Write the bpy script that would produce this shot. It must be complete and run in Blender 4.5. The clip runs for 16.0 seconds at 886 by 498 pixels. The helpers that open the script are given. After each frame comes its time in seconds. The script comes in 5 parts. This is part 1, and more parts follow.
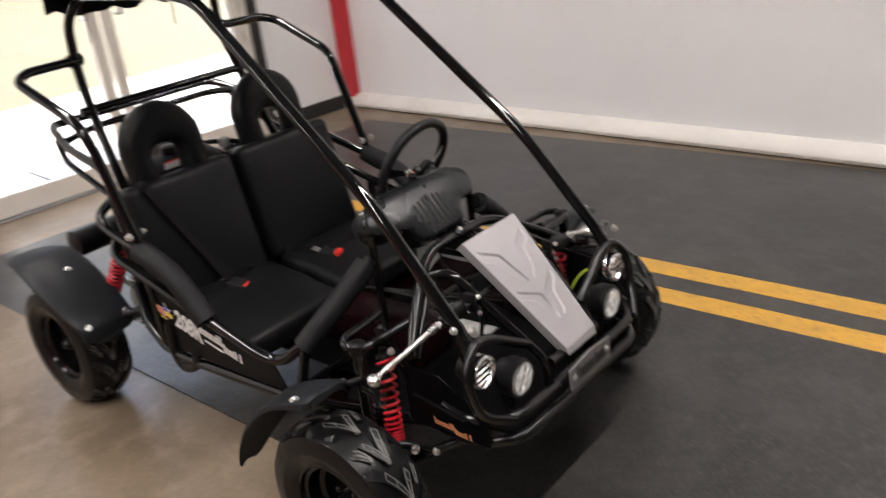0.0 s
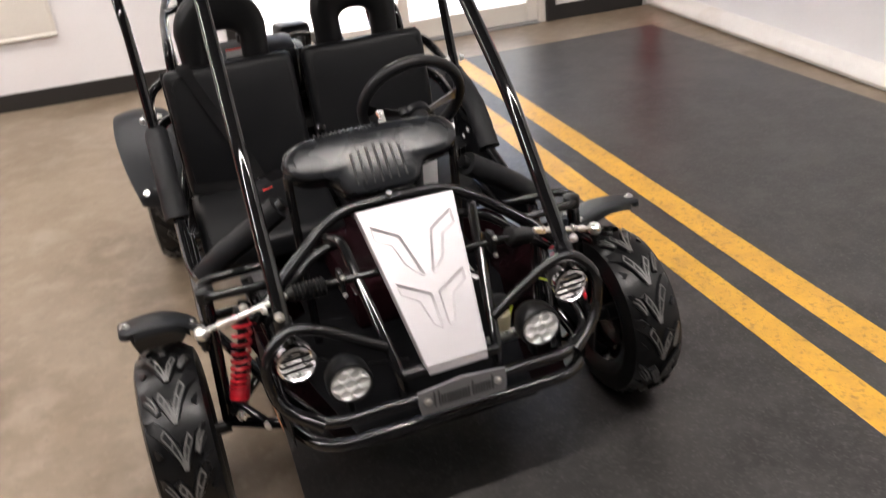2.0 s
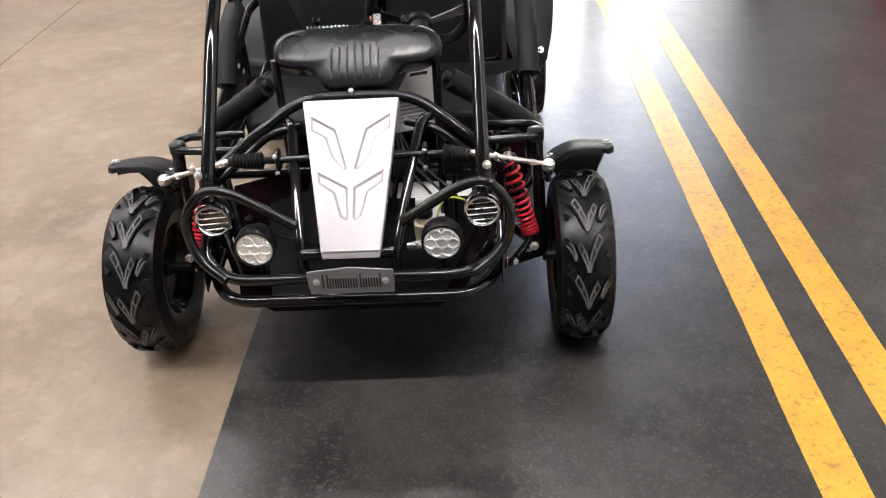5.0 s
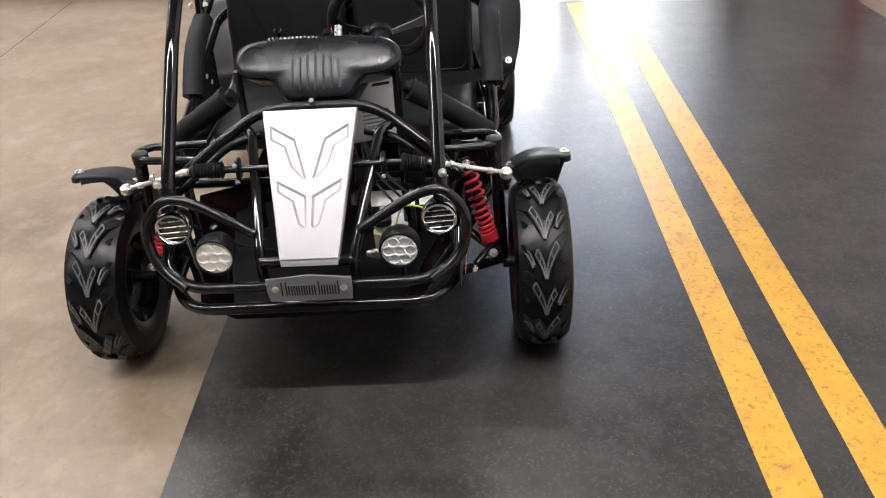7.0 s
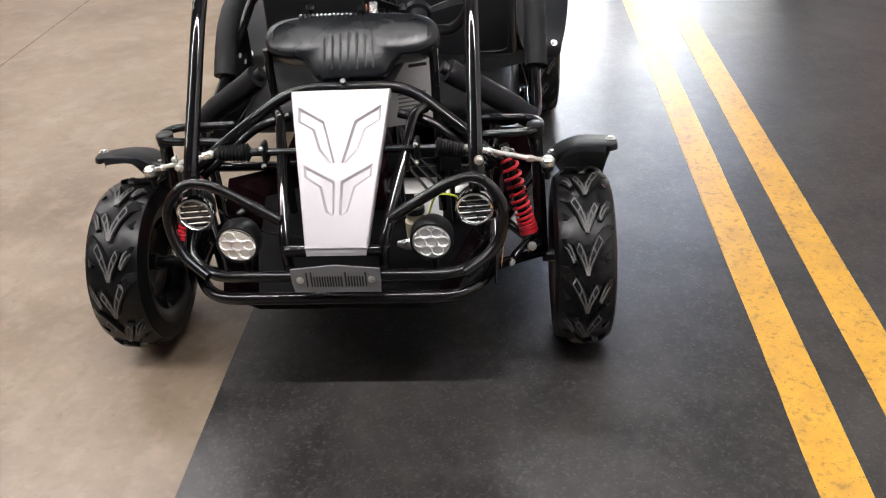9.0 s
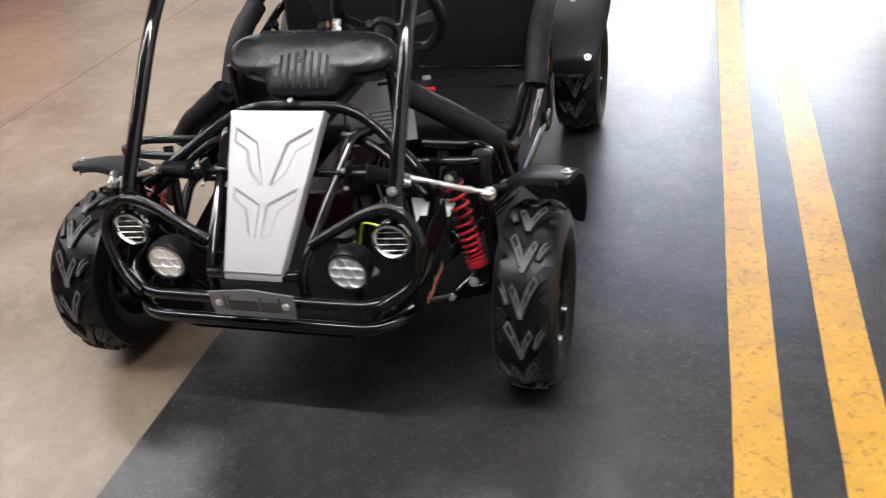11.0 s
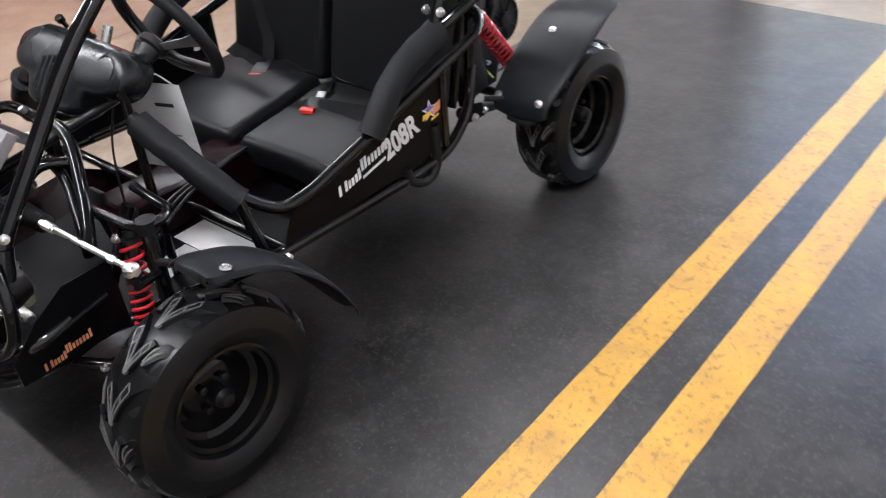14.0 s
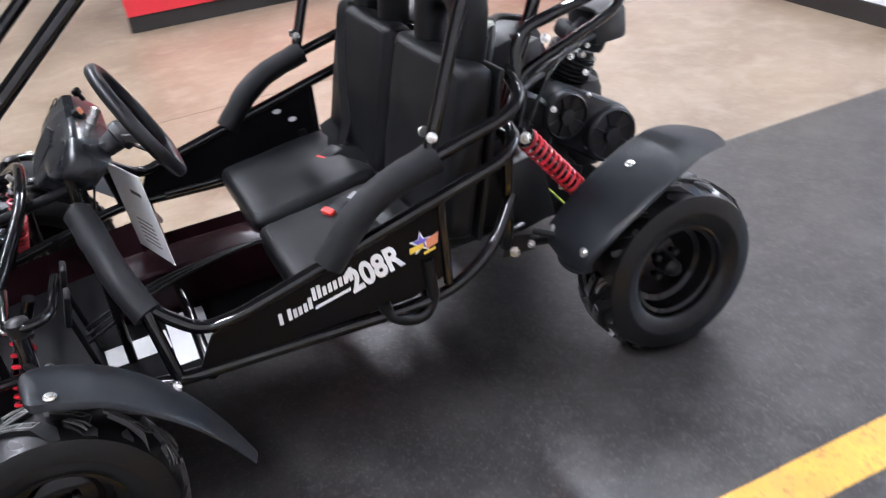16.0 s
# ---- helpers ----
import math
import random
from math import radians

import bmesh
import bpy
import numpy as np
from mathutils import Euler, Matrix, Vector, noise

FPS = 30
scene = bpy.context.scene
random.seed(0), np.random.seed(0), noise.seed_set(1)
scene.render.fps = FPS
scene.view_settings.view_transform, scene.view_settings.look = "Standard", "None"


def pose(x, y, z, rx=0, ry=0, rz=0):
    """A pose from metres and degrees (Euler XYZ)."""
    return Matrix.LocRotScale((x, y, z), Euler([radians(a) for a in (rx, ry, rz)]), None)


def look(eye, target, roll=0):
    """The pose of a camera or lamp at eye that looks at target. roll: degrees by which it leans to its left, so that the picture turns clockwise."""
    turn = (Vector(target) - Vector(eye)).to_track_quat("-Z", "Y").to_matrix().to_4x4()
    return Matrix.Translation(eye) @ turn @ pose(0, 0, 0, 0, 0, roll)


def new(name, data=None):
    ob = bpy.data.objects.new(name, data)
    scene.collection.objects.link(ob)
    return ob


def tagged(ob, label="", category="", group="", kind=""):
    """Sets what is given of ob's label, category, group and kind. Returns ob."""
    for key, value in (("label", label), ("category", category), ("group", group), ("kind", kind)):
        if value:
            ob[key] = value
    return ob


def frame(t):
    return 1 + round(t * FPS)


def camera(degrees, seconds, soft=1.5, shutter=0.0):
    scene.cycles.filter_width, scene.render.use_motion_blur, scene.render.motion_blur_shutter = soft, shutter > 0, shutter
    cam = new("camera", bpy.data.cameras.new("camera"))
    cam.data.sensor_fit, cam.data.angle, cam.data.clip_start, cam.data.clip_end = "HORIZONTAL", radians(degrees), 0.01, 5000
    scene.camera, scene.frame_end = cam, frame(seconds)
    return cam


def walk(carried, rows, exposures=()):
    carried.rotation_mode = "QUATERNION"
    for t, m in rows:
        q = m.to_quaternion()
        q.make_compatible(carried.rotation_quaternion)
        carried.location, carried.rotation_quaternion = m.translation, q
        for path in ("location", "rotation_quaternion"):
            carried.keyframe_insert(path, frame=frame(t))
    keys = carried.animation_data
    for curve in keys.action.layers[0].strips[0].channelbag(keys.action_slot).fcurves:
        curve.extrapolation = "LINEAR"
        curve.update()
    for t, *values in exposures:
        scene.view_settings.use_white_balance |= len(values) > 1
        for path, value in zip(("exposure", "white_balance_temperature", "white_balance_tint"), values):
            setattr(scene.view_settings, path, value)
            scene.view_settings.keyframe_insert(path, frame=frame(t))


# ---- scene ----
cam = camera(55.1, 16.0, 1.1, 0.5)
PATH = [
    (0, (-1.458, -1.030, 1.408), (-0.089, 0.190, 0.610), -6.83),
    (0.5, (-1.196, -1.185, 1.417), (-0.125, 0.320, 0.651), -8.11),
    (1, (-0.931, -1.246, 1.411), (-0.021, 0.343, 0.606), -8.01),
    (1.5, (-0.658, -1.246, 1.391), (0.137, 0.375, 0.532), -7.39),
    (2, (-0.399, -1.364, 1.372), (0.136, 0.302, 0.404), -5.84),
    (2.5, (-0.210, -1.442, 1.358), (0.217, 0.192, 0.286), -4.60),
    (3, (-0.082, -1.396, 1.342), (0.269, 0.238, 0.243), -3.63),
    (3.5, (0.025, -1.391, 1.318), (0.218, 0.261, 0.207), -4.94),
    (3.7, (0.100, -1.421, 1.322), (0.162, 0.242, 0.212), -5.47),
    (6, (0.295, -1.606, 1.349), (0.200, 0.085, 0.286), -3.36),
    (6.5, (0.314, -1.612, 1.347), (0.246, 0.083, 0.286), -3.55),
    (7, (0.340, -1.603, 1.351), (0.283, 0.089, 0.286), -3.38),
    (7.5, (0.344, -1.602, 1.346), (0.266, 0.093, 0.288), -3.12),
    (8, (0.339, -1.579, 1.329), (0.208, 0.098, 0.247), -3.00),
    (10.5, (0.523, -1.379, 1.287), (0.256, 0.283, 0.206), -7.76),
    (11, (0.799, -1.322, 1.284), (0.270, 0.284, 0.216), -7.15),
    (11.5, (0.968, -1.204, 1.264), (0.377, 0.390, 0.185), -8.22),
    (12, (1.060, -1.027, 1.258), (0.406, 0.527, 0.150), -8.21),
    (12.5, (1.256, -0.892, 1.241), (0.441, 0.574, 0.151), -7.14),
    (13, (1.486, -0.782, 1.268), (0.577, 0.631, 0.183), -5.84),
    (13.5, (1.563, -0.628, 1.248), (0.556, 0.715, 0.161), -5.66),
    (14, (1.636, -0.394, 1.256), (0.506, 0.811, 0.128), -6.03),
    (14.5, (1.738, -0.178, 1.240), (0.361, 0.782, 0.153), -6.97),
    (15, (1.862, 0.015, 1.278), (0.400, 0.888, 0.228), -6.45),
    (15.5, (1.843, 0.206, 1.257), (0.345, 1.036, 0.225), -7.23),
    (16, (1.785, 0.410, 1.244), (0.171, 1.038, 0.243), -7.74),
]
walk(
    cam,
    [(t, look(eye, target, roll)) for t, eye, target, roll in PATH],
    exposures=[(0.0, 3.10, 6650, 10), (1.5, 3.18, 6650, 10), (2.5, 3.78, 6650, 10), (3.5, 3.80, 6650, 10), (6.0, 3.68, 6250, 9), (8.0, 3.60, 6350, 9), (11.0, 3.50, 6150, 8), (12.5, 3.61, 6000, 8), (13.5, 3.68, 5900, 8), (14.0, 3.72, 5950, 8), (14.5, 3.98, 5550, 9), (15.0, 4.17, 5450, 10), (15.5, 4.20, 5450, 10), (16.0, 4.20, 5650, 10)],
)
# ---- light ----
world = bpy.data.worlds.new("world")
scene.world = world
world.use_nodes = True
sky = world.node_tree.nodes.new("ShaderNodeTexSky")
sky.dust_density, sky.air_density = 4.0, 0.8
sky.sky_type, sky.sun_disc, sky.sun_elevation, sky.sun_rotation = "NISHITA", False, radians(50), radians(96)
world.node_tree.links.new(sky.outputs[0], world.node_tree.nodes["Background"].inputs[0])
world.node_tree.nodes["Background"].inputs[1].default_value = 0.14

sun = new("sun", bpy.data.lights.new("sun", "SUN"))
sun.data.energy, sun.data.angle, sun.data.color = 3.6, radians(0.6), (1, 0.95, 0.88)
sun.matrix_world = look((10, -1, 12), (0, 0, 0))

CEILING = 3.5
LAMP_ROWS, LAMP_COLUMNS, LAMP_WATTS = (-0.93, 2.2), (-5.4, -2.95, -0.5, 1.38), 4.6


# ---- materials ----
def material(name, base, rough=0.5, metal=0.0, vary=0.15, scale=8.0, fine=120.0, bump=0.05, coat=0.0, layers=(), depth=0.002, spec=0.5, patch=0.25, coat_rough=0.08, wave=0.0):
    """A procedural surface: two scales of noise vary colour, gloss and relief."""
    m = bpy.data.materials.new(name)
    m.use_nodes = True
    nodes, links = m.node_tree.nodes, m.node_tree.links
    b = nodes["Principled BSDF"]
    where = nodes.new("ShaderNodeTexCoord")
    big, small = nodes.new("ShaderNodeTexNoise"), nodes.new("ShaderNodeTexNoise")
    big.inputs["Scale"].default_value, small.inputs["Scale"].default_value = scale, fine
    big.inputs["Detail"].default_value, small.inputs["Detail"].default_value = 3.0, 3.0
    for n in (big, small):
        links.new(where.outputs["Object"], n.inputs["Vector"])
    blend = nodes.new("ShaderNodeMix")
    blend.data_type = "FLOAT"
    blend.inputs[0].default_value = 0.4
    links.new(big.outputs["Fac"], blend.inputs[2])
    links.new(small.outputs["Fac"], blend.inputs[3])
    ramp = nodes.new("ShaderNodeValToRGB")
    ramp.color_ramp.elements[0].position, ramp.color_ramp.elements[1].position = 0.25, 0.75
    ramp.color_ramp.elements[0].color = (*[c * (1 - vary) for c in base], 1)
    ramp.color_ramp.elements[1].color = (*[min(1, c * (1 + vary)) for c in base], 1)
    links.new(blend.outputs[0], ramp.inputs[0])
    colour = ramp.outputs[0]
    for tone, size, detail, low, high, amount in layers:
        cells = nodes.new("ShaderNodeTexNoise")
        cells.inputs["Scale"].default_value, cells.inputs["Detail"].default_value = size, detail
        links.new(where.outputs["Object"], cells.inputs["Vector"])
        cut = nodes.new("ShaderNodeMapRange")
        cut.inputs[1].default_value, cut.inputs[2].default_value, cut.inputs[4].default_value = low, high, amount
        links.new(cells.outputs["Fac"], cut.inputs[0])
        mix = nodes.new("ShaderNodeMix")
        mix.data_type = "RGBA"
        links.new(cut.outputs[0], mix.inputs[0])
        links.new(colour, mix.inputs[6])
        mix.inputs[7].default_value = (*tone, 1)
        colour = mix.outputs[2]
    links.new(colour, b.inputs["Base Color"])
    gloss = nodes.new("ShaderNodeMapRange")
    gloss.inputs[3].default_value, gloss.inputs[4].default_value = max(0.02, rough * (1 - patch)), min(1, rough * (1 + patch))
    links.new(big.outputs["Fac"], gloss.inputs[0])
    links.new(gloss.outputs[0], b.inputs["Roughness"])
    b.inputs["Metallic"].default_value = metal
    b.inputs["Coat Weight"].default_value = coat
    b.inputs["Specular IOR Level"].default_value = spec
    b.inputs["Coat Roughness"].default_value = coat_rough
    if bump:
        relief = nodes.new("ShaderNodeBump")
        relief.inputs["Strength"].default_value, relief.inputs["Distance"].default_value = bump, depth
        links.new(small.outputs["Fac"], relief.inputs["Height"])
        links.new(relief.outputs[0], b.inputs["Normal"])
        if wave:
            swell = nodes.new("ShaderNodeBump")
            swell.inputs["Strength"].default_value, swell.inputs["Distance"].default_value = 0.5, wave
            links.new(big.outputs["Fac"], swell.inputs["Height"])
            links.new(swell.outputs[0], relief.inputs["Normal"])
            links.new(relief.outputs[0], b.inputs["Coat Normal"])
    return m


GLOSS = material("black powder coat", (0.0045, 0.0045, 0.0050), 0.055, vary=0.1, bump=0.01)
SATIN = material("satin black steel", (0.0052, 0.0054, 0.0060), 0.36, vary=0.2, bump=0.05, spec=0.28)
PLASTIC = material("black moulded plastic", (0.0085, 0.009, 0.0108), 0.42, vary=0.15, fine=500, bump=0.15, depth=0.0006, spec=0.35)
DASHING = material("grey black moulded plastic", (0.0105, 0.0117, 0.0138), 0.27, vary=0.15, fine=600, bump=0.2, depth=0.0006, spec=0.4)
VINYL = material("black vinyl", (0.0056, 0.0059, 0.0067), 0.43, vary=0.25, scale=6, fine=380, bump=0.25, depth=0.0008, spec=0.22)
FOAM = material("black foam sleeve", (0.0068, 0.0072, 0.0086), 0.6, vary=0.2, fine=260, bump=0.3, depth=0.001, spec=0.28)
WEB = material("black webbing", (0.007, 0.007, 0.008), 0.75, vary=0.2, fine=700, bump=0.4, depth=0.0006, spec=0.3)
PANELBLACK = material("black panel sheet", (0.004, 0.004, 0.0046), 0.45, vary=0.2, spec=0.05)
SIDEPAINT = material("semi-gloss black panel", (0.0035, 0.0035, 0.0042), 0.34, vary=0.2, spec=0.12)
RUBBER = material("tyre rubber", (0.0048, 0.0049, 0.0054), 0.34, vary=0.35, scale=22, fine=200, bump=0.2, depth=0.001, spec=0.30, patch=0.4, wave=0.002)
LUG = material("tread rubber", (0.0056, 0.0058, 0.0066), 0.30, vary=0.4, scale=30, fine=260, bump=0.2, depth=0.001, spec=0.34)
SCUFF = material("scuffed lug edges", (0.105, 0.103, 0.100), 0.6, vary=0.6, scale=45, fine=260, bump=0.2, depth=0.001)
FENDER = material("grey black guard plastic", (0.025, 0.028, 0.033), 0.40, vary=0.12, scale=5, fine=500, bump=0.15, depth=0.0006)
BOOT = material("black rubber boot", (0.006, 0.006, 0.0065), 0.42, vary=0.2, spec=0.35)
RIM = material("gloss black rim", (0.0042, 0.0042, 0.0047), 0.12, spec=0.3, vary=0.15, bump=0.02)
SILVER = material("silver painted sheet", (0.385, 0.370, 0.382), 0.38, 0.30, vary=0.04, scale=5, fine=300, bump=0.03, depth=0.0005)
PLATE = material("grey anodised plate", (0.235, 0.235, 0.245), 0.42, 0.45, vary=0.1, fine=300, bump=0.05)
ZINC = material("bright zinc", (0.75, 0.74, 0.72), 0.28, 0.9, vary=0.1, scale=40, fine=300, bump=0.05)
ALLOY = material("grey alloy", (0.33, 0.33, 0.34), 0.4, 0.8, vary=0.12, scale=30)
CHROME = material("chrome", (0.85, 0.85, 0.86), 0.08, 1.0, vary=0.03, bump=0)
BOWL = material("dark chrome bowl", (0.10, 0.10, 0.105), 0.14, 1.0, vary=0.05, bump=0)
CELL = material("lamp reflector", (0.88, 0.88, 0.87), 0.13, 0.6, vary=0.05, bump=0)
RED = material("red spring paint", (0.44, 0.010, 0.022), 0.32, vary=0.12, coat=0.3)
BUCKLE = material("red plastic", (0.65, 0.03, 0.02), 0.4, vary=0.08)
ENGINE = material("engine black", (0.005, 0.005, 0.0058), 0.42, vary=0.4, scale=25, fine=200, bump=0.2, spec=0.3)
PAPER = material("white paper", (0.74, 0.74, 0.73), 0.7, vary=0.03, scale=12, bump=0.02)
PRINT = material("grey print", (0.25, 0.25, 0.26), 0.7, vary=0.1)
INK = material("dark lettering", (0.01, 0.01, 0.01), 0.5, vary=0.1, bump=0)
DECAL = material("white decal", (0.78, 0.78, 0.78), 0.4, vary=0.04, bump=0)
ORANGE = material("orange decal", (0.62, 0.24, 0.12), 0.45, vary=0.1, bump=0)
YELLOWISH = material("yellow decal", (0.8, 0.55, 0.06), 0.45, vary=0.1, bump=0)
BLUE = material("violet decal", (0.14, 0.11, 0.5), 0.45, vary=0.1, bump=0)
WIRE = material("yellow green wire", (0.5, 0.6, 0.05), 0.4, vary=0.1, bump=0)
FLUID = material("cloudy plastic", (0.55, 0.5, 0.33), 0.4, vary=0.1, bump=0)
# black sheet; its red is a reflection put into the colour
REDSHEEN = material("black sheet tinted by red reflection", (0.010, 0.003, 0.0042), 0.24, vary=0.3, spec=0.08)

CONCRETE = material("polished tan concrete", (0.225, 0.174, 0.124), 0.32, vary=0.16, scale=1.3, fine=26, bump=0.06, coat=0.0, depth=0.001, spec=0.33, layers=[
    ((0.118, 0.082, 0.050), 2.3, 10.0, 0.42, 0.66, 0.8),
    ((0.33, 0.272, 0.21), 4.6, 9.0, 0.53, 0.70, 0.6),
    ((0.31, 0.252, 0.19), 13.0, 12.0, 0.50, 0.70, 0.45),
    ((0.14, 0.104, 0.070), 26.0, 9.0, 0.52, 0.70, 0.5),
    ((0.30, 0.245, 0.185), 40.0, 10.0, 0.54, 0.74, 0.3),
    ((0.14, 0.11, 0.085), 60.0, 3.0, 0.66, 0.74, 0.5),
])
MAT = material("black rubber floor", (0.0195, 0.0180, 0.0176), 0.335, vary=0.35, scale=4.5, fine=160, bump=0.25, depth=0.0012, spec=0.43, patch=0.17, wave=0.003, layers=[
    ((0.049, 0.046, 0.044), 2.6, 9.0, 0.49, 0.71, 0.75),
    ((0.052, 0.049, 0.047), 8.0, 12.0, 0.48, 0.72, 0.75),
    ((0.024, 0.023, 0.022), 13.0, 12.0, 0.46, 0.74, 0.35),
    ((0.056, 0.053, 0.051), 38.0, 9.0, 0.49, 0.68, 0.42),
    ((0.100, 0.097, 0.090), 120.0, 9.0, 0.54, 0.71, 0.45),
    ((0.24, 0.24, 0.23), 230.0, 1.0, 0.735, 0.79, 0.5),
])
LINE = material("yellow line paint", (0.56, 0.300, 0.034), 0.40, vary=0.16, scale=9, fine=90, bump=0.3, depth=0.001, layers=[
    ((0.42, 0.225, 0.042), 12.0, 10.0, 0.48, 0.70, 0.6),
    ((0.22, 0.125, 0.035), 70.0, 8.0, 0.55, 0.68, 0.65),
    ((0.075, 0.055, 0.03), 190.0, 2.0, 0.66, 0.72, 0.7),
])
WALL = material("white wall paint", (0.77, 0.755, 0.76), 0.55, vary=0.03, scale=1.2, fine=60, bump=0.06, layers=[((0.66, 0.64, 0.63), 1.6, 7.0, 0.56, 0.78, 0.5)])
BOARD = material("cream board", (0.80, 0.765, 0.70), 0.5, vary=0.04, scale=3, fine=60, bump=0.05)
COVE = material("cream wall base", (0.74, 0.71, 0.67), 0.45, vary=0.05, scale=2.5, fine=50, bump=0.1, layers=[((0.50, 0.41, 0.30), 3.0, 6.0, 0.52, 0.75, 0.6)])
BASE = material("black baseboard", (0.0140, 0.0126, 0.0119), 0.5, vary=0.15)
REDPAINT = material("red paint", (0.50, 0.02, 0.03), 0.4, vary=0.07, scale=3)
DOORFRAME = material("cream door frame", (0.66, 0.62, 0.56), 0.4, 0.1, vary=0.06, scale=4)
DECK = material("dark ceiling deck", (0.10, 0.10, 0.10), 0.8, vary=0.1, scale=2)
FAR = material("far wall bounce grey", (0.40, 0.385, 0.36), 0.6, vary=0.06, scale=1)
TILE = material("white ceiling board", (0.72, 0.72, 0.70), 0.8, vary=0.04)
OUTSIDE = material("pale concrete apron", (0.30, 0.29, 0.28), 0.8, vary=0.12, scale=2)
FACADE = material("pale yellow facade paint", (0.46, 0.42, 0.30), 0.7, vary=0.06, scale=2)
DRYGRASS = material("pale dry grass", (0.046, 0.042, 0.021), 0.9, vary=0.25, scale=0.8, fine=30)
JOINT = material("dirty joint", (0.10, 0.08, 0.06), 0.8, vary=0.3)
MATTING = material("grey blue matting", (0.16, 0.17, 0.20), 0.8, vary=0.3, scale=5)


def glass(name, rough=0.02, tint=(1, 1, 1)):
    m = bpy.data.materials.new(name)
    m.use_nodes = True
    b = m.node_tree.nodes["Principled BSDF"]
    b.inputs["Base Color"].default_value = (*tint, 1)
    b.inputs["Roughness"].default_value = rough
    b.inputs["Transmission Weight"].default_value = 1.0
    b.inputs["IOR"].default_value = 1.45
    return m


def glowing(name, tone, strength):
    m = bpy.data.materials.new(name)
    m.use_nodes = True
    b = m.node_tree.nodes["Principled BSDF"]
    b.inputs["Base Color"].default_value = (*tone, 1)
    b.inputs["Emission Color"].default_value = (*tone, 1)
    b.inputs["Emission Strength"].default_value = strength
    return m


GLASS = glass("door glass")
LENS = glass("lamp lens", 0.05)
SKYPANEL = glowing("hazy sky", (1.0, 0.985, 0.97), 1.5)
GLOW = glowing("lamp diffuser", (1.0, 0.945, 0.925), 3.0)


# ---- mesh helpers ----
def part(name, bm, mat, parent=None, label="", at=None, smooth=True):
    """One mesh object from a bmesh, under a thing or a part."""
    data = bpy.data.meshes.new(name)
    bmesh.ops.recalc_face_normals(bm, faces=bm.faces[:])
    bm.to_mesh(data)
    bm.free()
    if smooth:
        for p in data.polygons:
            p.use_smooth = True
        data.set_sharp_from_angle(angle=radians(38))
    for m in mat if isinstance(mat, (list, tuple)) else [mat]:
        data.materials.append(m)
    ob = new(name, data)
    ob.parent = parent
    if at is not None:
        ob.matrix_basis = at
    return tagged(ob, label)


def thing(name, label, category, group="", kind="", at=None):
    ob = new(name)
    if at is not None:
        ob.matrix_basis = at
    return tagged(ob, label, category, group, kind)


def rounded(points, radius, steps=5, closed=False):
    """A polyline with its corners turned into arcs."""
    pts = [Vector(p) for p in points]
    out = []
    n = len(pts)
    for i, p in enumerate(pts):
        if not closed and i in (0, n - 1):
            out.append(p)
            continue
        a, b = pts[i - 1] - p, pts[(i + 1) % n] - p
        cut = min(radius, a.length * 0.48, b.length * 0.48)
        a, b = p + a.normalized() * cut, p + b.normalized() * cut
        for k in range(steps + 1):
            s = k / steps
            out.append(a * (1 - s) ** 2 + p * 2 * s * (1 - s) + b * s**2)
    return out


def tube(points, r=0.0125, bend=0.05, sides=10, closed=False, bm=None, radii=None, steps=5, flat=1.0):
    """A bent tube along a polyline."""
    bm = bm or bmesh.new()
    path = rounded(points, bend, steps, closed) if bend else [Vector(p) for p in points]
    n = len(path)
    rings, up = [], None
    for i, p in enumerate(path):
        ahead = (path[(i + 1) % n] - path[i - 1]) if closed or 0 < i < n - 1 else (path[1] - path[0] if i == 0 else path[-1] - path[-2])
        ahead.normalize()
        if up is None:
            up = ahead.orthogonal().normalized()
            if abs(ahead.z) < 0.9:
                up = (Vector((0, 0, 1)) - ahead * ahead.z).normalized()
        up = (up - ahead * up.dot(ahead)).normalized()
        side = ahead.cross(up)
        rr = radii[min(i, len(radii) - 1)] if radii else r
        rings.append([bm.verts.new(p + (up * math.cos(a) * flat + side * math.sin(a)) * rr) for a in [2 * math.pi * k / sides for k in range(sides)]])
    for i in range(n if closed else n - 1):
        a, b = rings[i], rings[(i + 1) % n]
        for k in range(sides):
            bm.faces.new((a[k], a[(k + 1) % sides], b[(k + 1) % sides], b[k]))
    if not closed:
        bm.faces.new(rings[0])
        bm.faces.new(rings[-1])
    return bm


def lathe(profile, axis="x", seg=32, at=(0, 0, 0), bm=None, close=False):
    """A body of revolution: rows of place along the axis and radius."""
    bm = bm or bmesh.new()
    rings = []
    for a, r in profile:
        ring = []
        for k in range(seg):
            c, s = math.cos(2 * math.pi * k / seg) * r, math.sin(2 * math.pi * k / seg) * r
            v = {"x": (a, c, s), "y": (s, a, c), "z": (c, s, a)}[axis]
            ring.append(bm.verts.new(Vector(v) + Vector(at)))
        rings.append(ring)
    pairs = list(zip(rings, rings[1:])) + ([(rings[-1], rings[0])] if close else [])
    for a, b in pairs:
        for k in range(seg):
            bm.faces.new((a[k], a[(k + 1) % seg], b[(k + 1) % seg], b[k]))
    if not close:
        for ring, (_, r) in ((rings[0], profile[0]), (rings[-1], profile[-1])):
            if r > 1e-4:
                bm.faces.new(ring)
    bmesh.ops.remove_doubles(bm, verts=bm.verts[:], dist=1e-6)
    return bm


